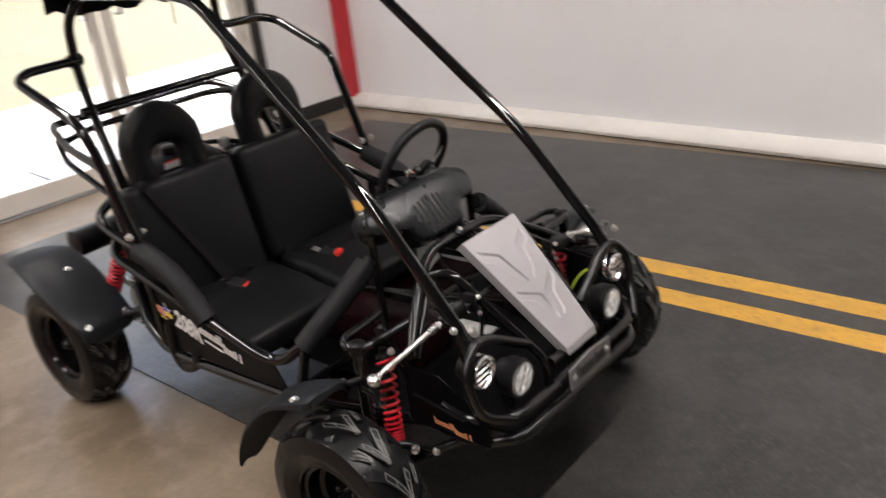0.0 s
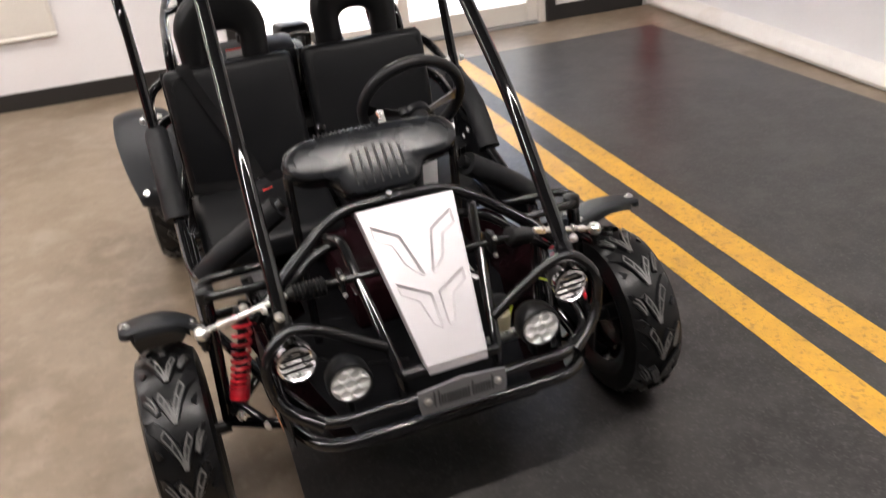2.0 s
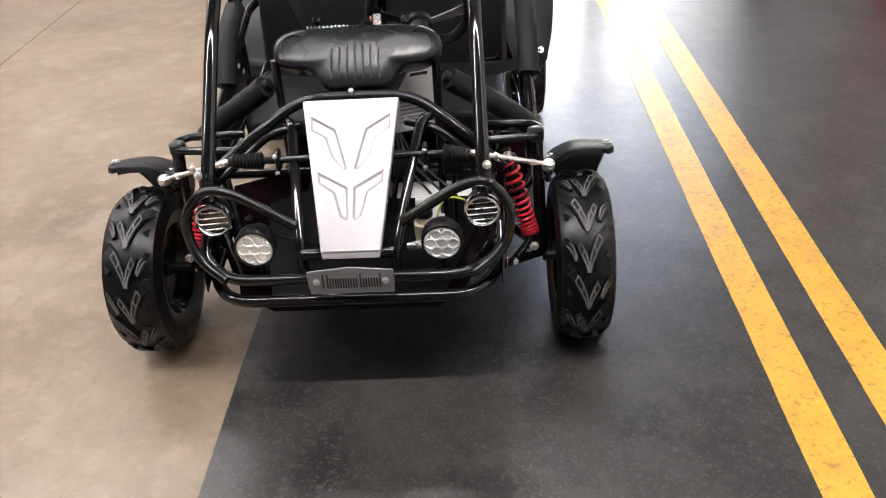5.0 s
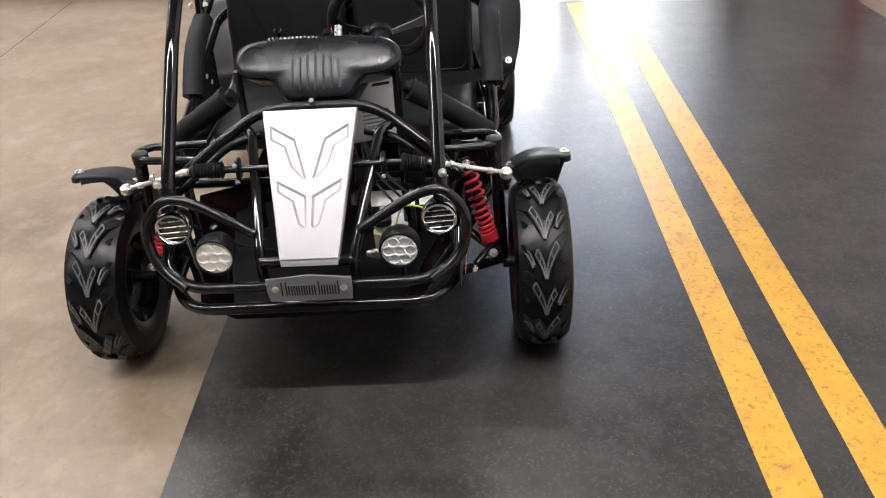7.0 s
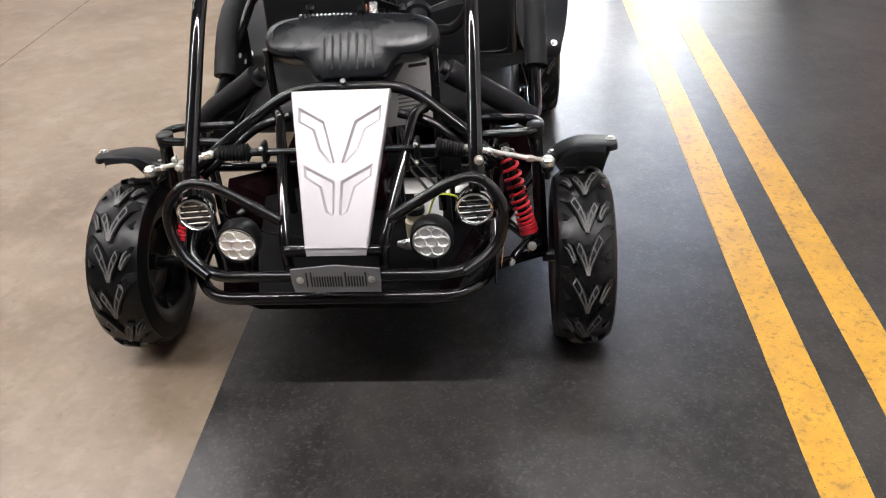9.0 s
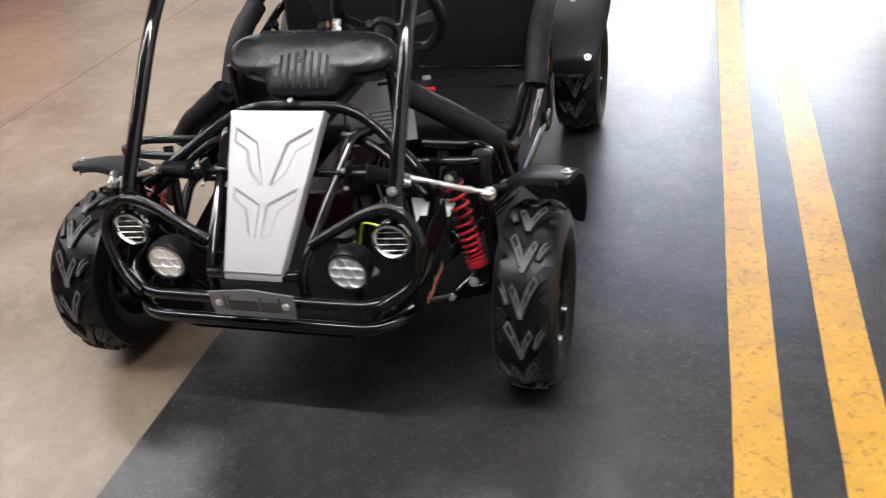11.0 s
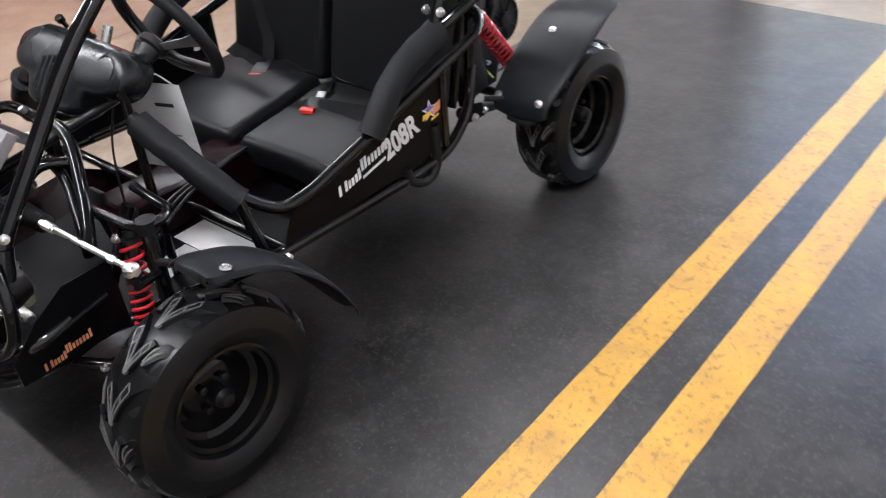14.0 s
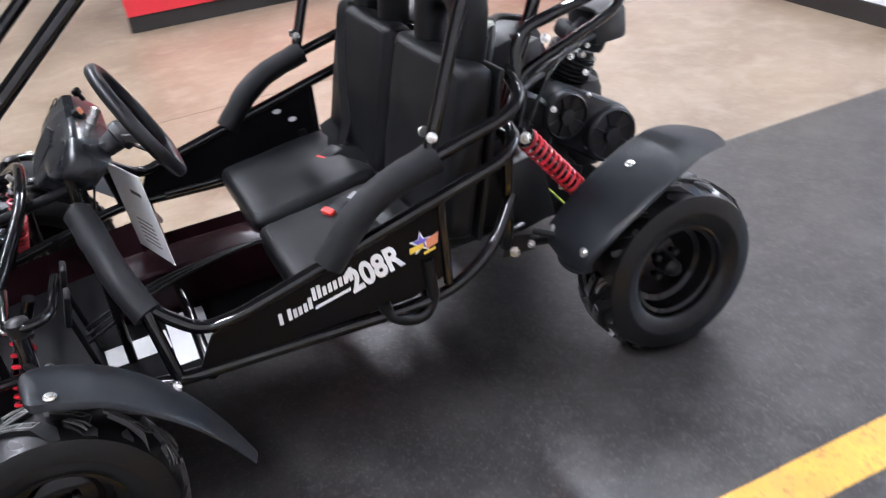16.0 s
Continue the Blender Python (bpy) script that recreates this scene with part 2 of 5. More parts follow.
def box(size, at=(0, 0, 0), bevel=0.0, turn=(0, 0, 0), seg=2, bm=None):
    b = bmesh.new()
    bmesh.ops.create_cube(b, size=1, matrix=Matrix.Diagonal((*size, 1)))
    if bevel:
        bmesh.ops.bevel(b, geom=b.edges[:], offset=bevel, segments=seg, affect="EDGES", profile=0.5)
    bmesh.ops.transform(b, matrix=pose(*at, *turn), verts=b.verts[:])
    return joined(bm, b) if bm else b


def joined(bm, other):
    """Adds a second bmesh to the first."""
    data = bpy.data.meshes.new("joined")
    other.to_mesh(data)
    other.free()
    bm.from_mesh(data)
    bpy.data.meshes.remove(data)
    return bm


def moved(bm, m):
    bmesh.ops.transform(bm, matrix=m, verts=bm.verts[:])
    return bm


def slab(outline, thick, bevel=0.0, m=None, seg=2):
    """A plate from an outline in its own x and y, thick along z."""
    bm = bmesh.new()
    low = [bm.verts.new((x, y, 0)) for x, y in outline]
    high = [bm.verts.new((x, y, thick)) for x, y in outline]
    n = len(low)
    bm.faces.new(low[::-1])
    bm.faces.new(high)
    for k in range(n):
        bm.faces.new((low[k], low[(k + 1) % n], high[(k + 1) % n], high[k]))
    if bevel:
        bmesh.ops.bevel(bm, geom=[e for e in bm.edges if abs((e.verts[0].co - e.verts[1].co).z) < 1e-6], offset=bevel, segments=seg, affect="EDGES", profile=0.5)
    return moved(bm, m) if m else bm


def basis(origin, u, v):
    """The pose whose x and y run along u and v."""
    u = Vector(u).normalized()
    n = u.cross(Vector(v)).normalized()
    v = n.cross(u)
    m = Matrix((u, v, n)).transposed().to_4x4()
    m.translation = origin
    return m


def mirrored(points, s):
    return [(s * x, y, z) for x, y, z in points]


def bolt(at, axis, r=0.008, parent=None, h=0.007, mat=None):
    """A domed bolt head on a washer."""
    bm = lathe([(0, r * 1.35), (h * 0.25, r * 1.35), (h * 0.25, r), (h * 0.8, r * 0.92), (h, r * 0.55)], "z", 10)
    q = Vector(axis).to_track_quat("Z", "Y").to_matrix().to_4x4()
    return part("bolt", moved(bm, Matrix.Translation(at) @ q), mat or ZINC, parent)


# ---- the room ----
def backwall_y(x):
    return 3.529 - 0.0728 * x


def structure(name, bm, mat, label, category, parent=None, smooth=False):
    return tagged(part(name, bm, mat, parent, smooth=smooth), label, category, kind="structure")


structure("floor", slab([(-16, -11), (8, -11), (8, 2.99), (-16, 4.74)], 0.2, m=pose(0, 0, -0.2)), CONCRETE, "polished tan concrete floor with soft stains", "floor")
mat_outline = [(-0.345, -7.5), (2.49, -7.5), (2.47, 0.8), (2.385, 2.90), (-0.285, 3.055), (-0.291, 1.5), (-0.317, 0.0)]
structure("floor_runner", slab(mat_outline, 0.004, m=pose(0, 0, 0.001)), MAT, "worn black rubber floor with pale specks", "flooring")


structure("floor_joint", box((0.004, 11.4, 0.002), (-1.97, -2.2, -0.0004)), JOINT, "thin dark saw-cut joint in the concrete", "joint")


def stripe(x0, x1):
    bm = bmesh.new()
    rows = []
    rng = random.Random(int(x0 * 1000))
    for k in range(140):
        y = -7.4 + k * (10.36 / 139)
        y = min(y, backwall_y(x0) - 0.5)
        rows.append([bm.verts.new((x + rng.uniform(-0.0012, 0.0012), y, z)) for x, z in ((x0, 0.005), (x0 + 0.001, 0.0065), (x1 - 0.001, 0.0065), (x1, 0.005))])
    for a, b in zip(rows, rows[1:]):
        for k in range(3):
            bm.faces.new((a[k], a[k + 1], b[k + 1], b[k]))
    return bm


tagged(structure("floor_line_1", stripe(0.925, 1.024), LINE, "worn yellow stripe painted along the black floor", "floor marking"), group="pair of yellow lines")
tagged(structure("floor_line_2", stripe(1.122, 1.222), LINE, "scuffed yellow stripe painted along the black floor", "floor marking"), group="pair of yellow lines")

# right-hand wall with its rounded base
def east(y):
    return 2.68 + 0.033 * (y - 3.1)


structure("wall_east", slab([(east(-8.4), -8.4), (east(-8.4) + 0.2, -8.4), (east(3.65) + 0.2, 3.65), (east(3.65), 3.65)], CEILING), WALL, "smooth white painted wall with faint scuffs", "wall")
cove = bmesh.new()
rows = []
for k in range(60):
    y = -8.3 + k * (11.62 / 59)
    wob = 0.004 * noise.noise((0, y * 0.9, 3))
    face = east(y)
    prof = [(face + 0.003, 0.094), (face - 0.025 + wob, 0.088), (face - 0.056 + wob, 0.074), (face - 0.074 + wob, 0.054), (face - 0.080 + wob, 0.030), (face - 0.070 + wob, 0.010), (face - 0.045, 0.0)]
    rows.append([cove.verts.new((x, y, z)) for x, z in prof])
for a, b in zip(rows, rows[1:]):
    for k in range(len(a) - 1):
        cove.faces.new((a[k], a[k + 1], b[k + 1], b[k]))
structure("wall_base_east", cove, COVE, "bulging cream painted rounded wall base", "wall base", smooth=True)

# wall with the glass doors, in two stretches beside the opening and one above
turn = math.degrees(math.atan(-0.0728))
WALLTURN = pose(0, 3.529, 0, 0, 0, turn)


def on_back(x0, x1, z0, z1, d0=0.0, d1=0.16, bevel=0.0):
    """A block along the door wall: its stretch, heights, and depth from the wall's face (towards the room is minus)."""
    return moved(box((x1 - x0, d1 - d0, z1 - z0), ((x0 + x1) / 2, (d0 + d1) / 2, (z0 + z1) / 2), bevel), WALLTURN)


D0, D1, DH = 0.09, 1.95, 2.18
structure("wall_north", joined(joined(on_back(-16, D0 - 0.05, 0, CEILING), on_back(D1 + 0.05, 2.78, 0, CEILING)), on_back(D0 - 0.05, D1 + 0.05, DH + 0.05, CEILING)), WALL, "white painted wall round the glass doors", "wall")
structure("baseboard", on_back(-16, D0 - 0.055, 0.0, 0.093, -0.012, 0.0, 0.003), BASE, "black vinyl baseboard along the white wall", "baseboard")
structure("baseboard", on_back(D1 + 0.06, 2.60, 0.0, 0.093, -0.012, 0.0, 0.003), BASE, "black vinyl baseboard beside the doors", "baseboard")
structure("trim", on_back(D0 - 0.055, D0, 0, DH + 0.05, -0.018, 0.16, 0.003), BASE, "black upright trim beside the door frame", "trim")
structure("trim", on_back(D1, D1 + 0.06, 0, DH + 0.05, -0.018, 0.16, 0.003), BASE, "black upright trim beside the door frame", "trim")
structure("trim", on_back(D0, D1, DH, DH + 0.05, -0.018, 0.16, 0.003), BASE, "black trim over the door frame", "trim")
# cream board hanging on the wall
board = thing("wall_board", "cream board with a rounded edge hanging on the white wall", "board")
part("panel", on_back(-1.75, -0.835, 0.385, 1.30, -0.020, -0.002, 0.004), BOARD, board)
part("edge_strip", on_back(-1.75, -0.820, 0.365, 0.384, -0.028, -0.002, 0.006), BOARD, board, "pale rounded lower edge")
part("edge_strip", on_back(-0.834, -0.820, 0.385, 1.30, -0.024, -0.002, 0.005), BOARD, board, "pale rounded upright edge")
structure("trim", on_back(2.603, 2.725, 0.075, CEILING, -0.075, -0.002, 0.006), REDPAINT, "red painted corner post above the baseboard", "corner post")


def door_leaf(name, x0, x1, hinge):
    leaf = part("door_frame", on_back(x0, x0 + 0.062, 0.012, DH - 0.045, 0.02, 0.066, 0.004), DOORFRAME, smooth=False)
    leaf.name = name
    tagged(leaf, "cream metal framed glass door, closed, bright daylight behind", "door", kind="structure")
    part("stile", on_back(x1 - 0.062, x1, 0.012, DH - 0.045, 0.02, 0.066, 0.004), DOORFRAME, leaf, smooth=False)
    part("bottom_rail", on_back(x0 + 0.062, x1 - 0.062, 0.012, 0.125, 0.022, 0.064, 0.004), DOORFRAME, leaf, smooth=False)
    part("top_rail", on_back(x0 + 0.062, x1 - 0.062, DH - 0.14, DH - 0.045, 0.022, 0.064, 0.004), DOORFRAME, leaf, smooth=False)
    pane = part("pane", on_back(x0 + 0.058, x1 - 0.058, 0.12, DH - 0.135, 0.039, 0.045), GLASS, leaf, smooth=False)
    pane.visible_shadow = False
    bar = x1 - 0.09 if hinge < 0 else x0 + 0.09
    a, b = [WALLTURN @ Vector((bar, -0.04, z)) for z in (0.92, 1.22)]
    c, d = [WALLTURN @ Vector((bar, 0.022, z)) for z in (0.92, 1.22)]
    part("pull_handle", tube([c, a, b, d], 0.011, 0.02), ALLOY, leaf)


door_leaf("door_1", D0 + 0.05, (D0 + D1) / 2 - 0.012, -1)
door_leaf("door_2", (D0 + D1) / 2 + 0.012, D1 - 0.05, 1)
frame_bm = joined(joined(on_back(D0 + 0.002, D0 + 0.048, 0, DH - 0.002, 0.0, 0.09, 0.003), on_back(D1 - 0.048, D1 - 0.002, 0, DH - 0.002, 0.0, 0.09, 0.003)), on_back(D0 + 0.05, D1 - 0.05, DH - 0.043, DH - 0.002, 0.0, 0.09, 0.003))
structure("door_frame", frame_bm, DOORFRAME, "cream metal frame round the double doors", "door frame")
structure("door_sill", on_back(D0 + 0.05, D1 - 0.05, 0.0, 0.010, -0.02, 0.12, 0.002), ALLOY, "scuffed metal door sill", "sill")

# unseen walls and ceiling that close the hall; their tone sets the bounce light
structure("wall_west", box((0.2, 22, CEILING), (-11.0, -1, CEILING / 2)), FAR, "unseen far wall of the showroom, greyed to set bounce light", "wall")
structure("wall_south", box((19, 0.2, CEILING), (-6.6, -8.4, CEILING / 2)), FAR, "unseen end wall of the showroom, greyed to set bounce light", "wall")
structure("ceiling", slab([(-16, -8.5), (2.9, -8.5), (2.9, 3.50), (-16, 4.87)], 0.1, m=pose(0, 0, CEILING)), DECK, "plain dark ceiling deck", "ceiling")

# outside, beyond the doors
structure("pavement", slab([(-30, 5.84), (30, 1.45), (30, 6.35), (-30, 6.6)], 0.1, m=pose(0, 0, -0.106)), OUTSIDE, "sunlit pale concrete apron outside the doors", "pavement")
structure("ground", slab([(-400, 6.0), (400, 6.0), (400, 700), (-400, 700)], 0.1, m=pose(0, 0, -0.125)), DRYGRASS, "pale dry grass beyond the apron", "ground")
structure("backdrop", joined(joined(box((25.5, 1.0, 9.2), (-14.25, 21.0, 4.5)), box((28.5, 1.0, 9.2), (19.75, 21.0, 4.5))), box((7.0, 0.8, 4.3), (2.0, 21.0, 2.05))), FACADE, "pale facades far across the forecourt with a gap between", "backdrop")
# added glowing panel in place of low bright sky, for the glare on the floor
structure("backdrop", box((30, 0.2, 5.0), (2, 23.0, 6.4)), SKYPANEL, "glowing panel standing in for hazy sky between the facades", "backdrop")
doormat = part("doormat", box((1.25, 0.46, 0.012), (0, 0, 0.0), 0.004), MATTING, at=pose(1.36, 4.10, 0.001, 0, 0, turn))
tagged(doormat, "blue grey doormat on the pavement outside", "doormat")

# ceiling lamps: rows of long tube fixtures, with a gap beside the doors
for x, y in [(x, y) for y in LAMP_ROWS for x in LAMP_COLUMNS if not (x > 1 and y > 1)]:
    lamp = thing("ceiling_light", "long white fluorescent ceiling light, switched on", "ceiling light", "rows of ceiling lights", at=pose(x, y, CEILING))
    part("housing", box((2.36, 0.16, 0.05), (0, 0, -0.026), 0.006), TILE, lamp)
    part("diffuser", box((2.30, 0.085, 0.03), (0, 0, -0.066), 0.010), GLOW, lamp)
    light = new("tube_light", bpy.data.lights.new("tube_light", "AREA"))
    light.data.shape, light.data.size, light.data.size_y = "RECTANGLE", 2.30, 0.08
    light.data.energy, light.data.color = LAMP_WATTS, (1.0, 0.945, 0.925)
    light.matrix_basis = pose(x, y, CEILING - 0.085)
    tagged(light, "fluorescent tube light", "light")

# the red counter across the hall
counter = thing("counter", "red fronted counter on a black plinth", "counter", at=pose(-3.70, 0.73, 0, 0, 0, -4))
part("plinth", box((1.2, 3.0, 0.10), (-0.62, 1.5, 0.05), 0.003), BASE, counter, "black plinth", smooth=False)
part("front_panel", box((1.2, 3.0, 0.86), (-0.60, 1.5, 0.531), 0.004), REDPAINT, counter, "bright red panel", smooth=False)
part("countertop", box((1.3, 3.08, 0.04), (-0.60, 1.5, 0.983), 0.006), TILE, counter, "white countertop", smooth=False)


# ---- the go-kart ----
kart = thing("go_kart", "black two-seat off-road go-kart with silver nose panel and red springs", "go-kart")
T = 0.0125


def ktube(name, points, r=T, bend=0.05, mat=None, parent=None, label="", **kw):
    return part(name, tube(points, r, bend, **kw), mat or GLOSS, parent or kart, label)


def both(name, points, r=T, bend=0.05, mat=None, label="", **kw):
    return [ktube(name, mirrored(points, s), r, bend, mat, None, label, **kw) for s in (1, -1)]


# roll cage
both("front_pillar", [(0.290, -0.028, 0.478), (0.288, -0.012, 0.535), (0.282, 0.205, 0.790), (0.262, 0.70, 1.205), (0.255, 0.80, 1.225), (0.250, 1.27, 1.225)], 0.0150, 0.07)
for s in (1, -1):
    ktube("pillar_sleeve", mirrored([(0.292, -0.032, 0.468), (0.289, -0.013, 0.530)], s), 0.0185, 0)
ktube("rear_hoop", [(0.29, 1.14, 0.54), (0.285, 1.21, 0.68), (0.268, 1.312, 0.905), (0.255, 1.355, 1.03), (0.250, 1.345, 1.16), (0.20, 1.315, 1.225), (-0.20, 1.315, 1.225), (-0.250, 1.345, 1.16), (-0.255, 1.355, 1.03), (-0.268, 1.312, 0.905), (-0.285, 1.21, 0.68), (-0.29, 1.14, 0.54)], 0.0140, 0.08)
ktube("cross_bar", [(-0.30, 1.312, 0.908), (0.30, 1.312, 0.908)], 0.0125, 0)
both("side_bar", [(0.245, 1.355, 1.045), (0.415, 1.335, 1.045), (0.452, 1.305, 1.030), (0.442, 1.058, 0.935), (0.436, 1.024, 0.86), (0.434, 0.930, 0.605)], 0.0135, 0.05)
for s in (1, -1):
    ktube("bar_clamp", mirrored([(0.236, 1.356, 1.045), (0.275, 1.352, 1.045)], s), 0.019, 0)
    bolt((s * 0.452, 0.936, 0.650), (s, -0.2, 0), 0.008, kart, 0.012)
    bolt((s * 0.416, 0.936, 0.650), (-s, -0.2, 0), 0.008, kart, 0.012)
# engine guard behind the seats
both("guard_rail", [(0.37, 1.115, 0.60), (0.352, 1.165, 0.655), (0.345, 1.180, 0.765), (0.332, 1.383, 0.802), (0.315, 1.465, 0.828), (0.305, 1.50, 0.838)], T, 0.045)
both("guard_stay", [(0.318, 1.470, 0.815), (0.33, 1.426, 0.757), (0.332, 1.192, 0.676), (0.345, 1.150, 0.62)], 0.010, 0.04)
ktube("guard_hoop", [(-0.31, 1.485, 0.835), (-0.29, 1.54, 0.846), (0.29, 1.54, 0.846), (0.31, 1.485, 0.835)], T, 0.05)
ktube("guard_bar", [(-0.325, 1.42, 0.815), (-0.22, 1.418, 0.835), (0.215, 1.417, 0.835), (0.325, 1.42, 0.815)], 0.011, 0.05)

# side frames
both("side_rail", [(0.31, 1.155, 0.585), (0.40, 1.135, 0.575), (0.430, 1.085, 0.552), (0.430, 0.80, 0.479), (0.428, 0.52, 0.407), (0.415, 0.455, 0.396), (0.392, 0.385, 0.452), (0.345, 0.350, 0.505), (0.212, 0.318, 0.600)], 0.0135, 0.05)
both("arm_rail", [(0.345, 1.150, 0.70), (0.415, 1.145, 0.665), (0.432, 1.10, 0.640), (0.432, 0.935, 0.600), (0.432, 0.80, 0.560), (0.432, 0.715, 0.462)], 0.0135, 0.06)
both("floor_tube", [(0.255, -0.04, 0.290), (0.33, 0.13, 0.300), (0.428, 0.385, 0.318), (0.428, 0.86, 0.296), (0.426, 0.955, 0.304), (0.405, 1.06, 0.352), (0.37, 1.13, 0.44)], 0.0135, 0.05)
both("floor_rail", [(0.412, 0.50, 0.325), (0.412, 0.60, 0.322), (0.412, 0.86, 0.318)], 0.011, 0.03)
both("front_strut", [(0.425, 0.392, 0.320), (0.395, 0.372, 0.470)], 0.0125, 0)
both("rear_strut", [(0.36, 1.115, 0.31), (0.37, 1.13, 0.58)], 0.0125, 0)
both("seat_strut", [(0.43, 0.940, 0.325), (0.43, 0.945, 0.512)], 0.0105, 0)
ktube("seat_cross_tube", [(-0.42, 0.90, 0.300), (0.42, 0.90, 0.300)], 0.0135, 0)
ktube("rear_cross_tube", [(-0.37, 1.13, 0.57), (0.37, 1.13, 0.57)], 0.0135, 0)
ktube("floor_cross_tube", [(-0.42, 0.45, 0.300), (0.42, 0.45, 0.300)], 0.0125, 0)


def fine(path, step=0.012):
    """The same line with points every few millimetres."""
    out = [path[0]]
    for p, q in zip(path, path[1:]):
        n = max(1, int((q - p).length / step))
        out += [p.lerp(q, (k + 1) / n) for k in range(n)]
    return out


def wrinkled(bm, size=0.0022, scale=32.0):
    for v in bm.verts:
        v.co += size * noise.noise_vector(v.co * scale) + size * 0.6 * noise.noise_vector(v.co * scale * 2.6)
    return bm


for s in (1, -1):
    # foam sleeves
    sleeve = rounded(mirrored([(0.432, 0.945, 0.603), (0.432, 0.80, 0.560), (0.432, 0.705, 0.452)], s), 0.09, 6)
    part("foam_sleeve", wrinkled(tube(fine(sleeve), 0.030, 0, 20)), FOAM, kart, "black foam sleeve with a slit seam")
    sleeve = rounded(mirrored([(0.402, 0.376, 0.452), (0.345, 0.347, 0.508), (0.218, 0.318, 0.598)], s), 0.06, 6)
    part("foam_sleeve", wrinkled(tube(fine(sleeve), 0.0275, 0, 20)), FOAM, kart, "black foam sleeve with a slit seam")
    ktube("sleeve_tie", mirrored([(0.222, 0.318, 0.596), (0.206, 0.316, 0.607)], s), 0.0145, 0, SATIN)
    # side panel below the rail
    shape = [(0.430, 0.322), (0.86, 0.318), (0.935, 0.345), (0.945, 0.508), (0.80, 0.470), (0.53, 0.402), (0.468, 0.388)]
    part("side_panel", slab(shape if s > 0 else shape[::-1], 0.004, m=basis((s * 0.427, 0, 0), (0, 1, 0), (0, 0, 1))), SIDEPAINT, kart, "black side panel with white decals", smooth=False)
    # solid white discs paint the brightness seen through two open slots
    for y, z in ((0.842, 0.462), (0.880, 0.430)):
        hole = lathe([(0, 0.009), (0.0012, 0.009)], "x", 14, (0, 0, 0))
        part("slot", moved(hole, pose(s * 0.4225 - 0.0006, y, z) @ Matrix.Diagonal((1, 1.3, 0.75, 1))), DECAL, kart, "white disc painting the brightness through an oval slot")
    # step peg and its bracket below the seat
    ktube("foot_loop", mirrored([(0.430, 0.900, 0.395), (0.430, 0.905, 0.300), (0.430, 0.880, 0.266), (0.430, 0.840, 0.270), (0.430, 0.802, 0.300), (0.430, 0.798, 0.330)], s), 0.0135, 0.03, SATIN)

# letters and decals on both side panels
def lettering(text, height, m, mat, parent, name="lettering"):
    curve = bpy.data.curves.new(name, "FONT")
    curve.body, curve.size, curve.extrude, curve.resolution_u = text, height, 0.0004, 3
    curve.offset = 0.0026
    holder = new(name, curve)
    data = bpy.data.meshes.new_from_object(holder.evaluated_get(bpy.context.evaluated_depsgraph_get()))
    bpy.data.objects.remove(holder)
    data.materials.clear()
    data.materials.append(mat)
    data.transform(m)
    ob = new(name, data)
    ob.parent = parent
    return ob


def wordmark(base, slope, s, size, mat):
    """A short logo as plain leaning strokes: seven pairs of uprights."""
    across = 0.0
    for k, (wide, tall) in enumerate(((0.026, 0.024), (0.018, 0.017), (0.018, 0.025), (0.018, 0.027), (0.019, 0.019), (0.019, 0.019), (0.019, 0.028))):
        lift = 0.0 if k < 3 else 0.013
        at = base + slope * across * size + Vector((0, 0, lift * size))
        m = basis(at, slope, (0, 0, 1))
        for x, y0, y1 in ((0.0, 0.0, tall if k in (0, 3) else 0.018), (wide - 0.0075, 0.0, tall)):
            part("decal_bar", slab([((x + y0 * 0.2) * size, y0 * size), ((x + 0.0075 + y0 * 0.2) * size, y0 * size), ((x + 0.0075 + y1 * 0.2) * size, y1 * size), ((x + y1 * 0.2) * size, y1 * size)], 0.0008, m=m), mat, kart, smooth=False)
        across += wide + 0.0035


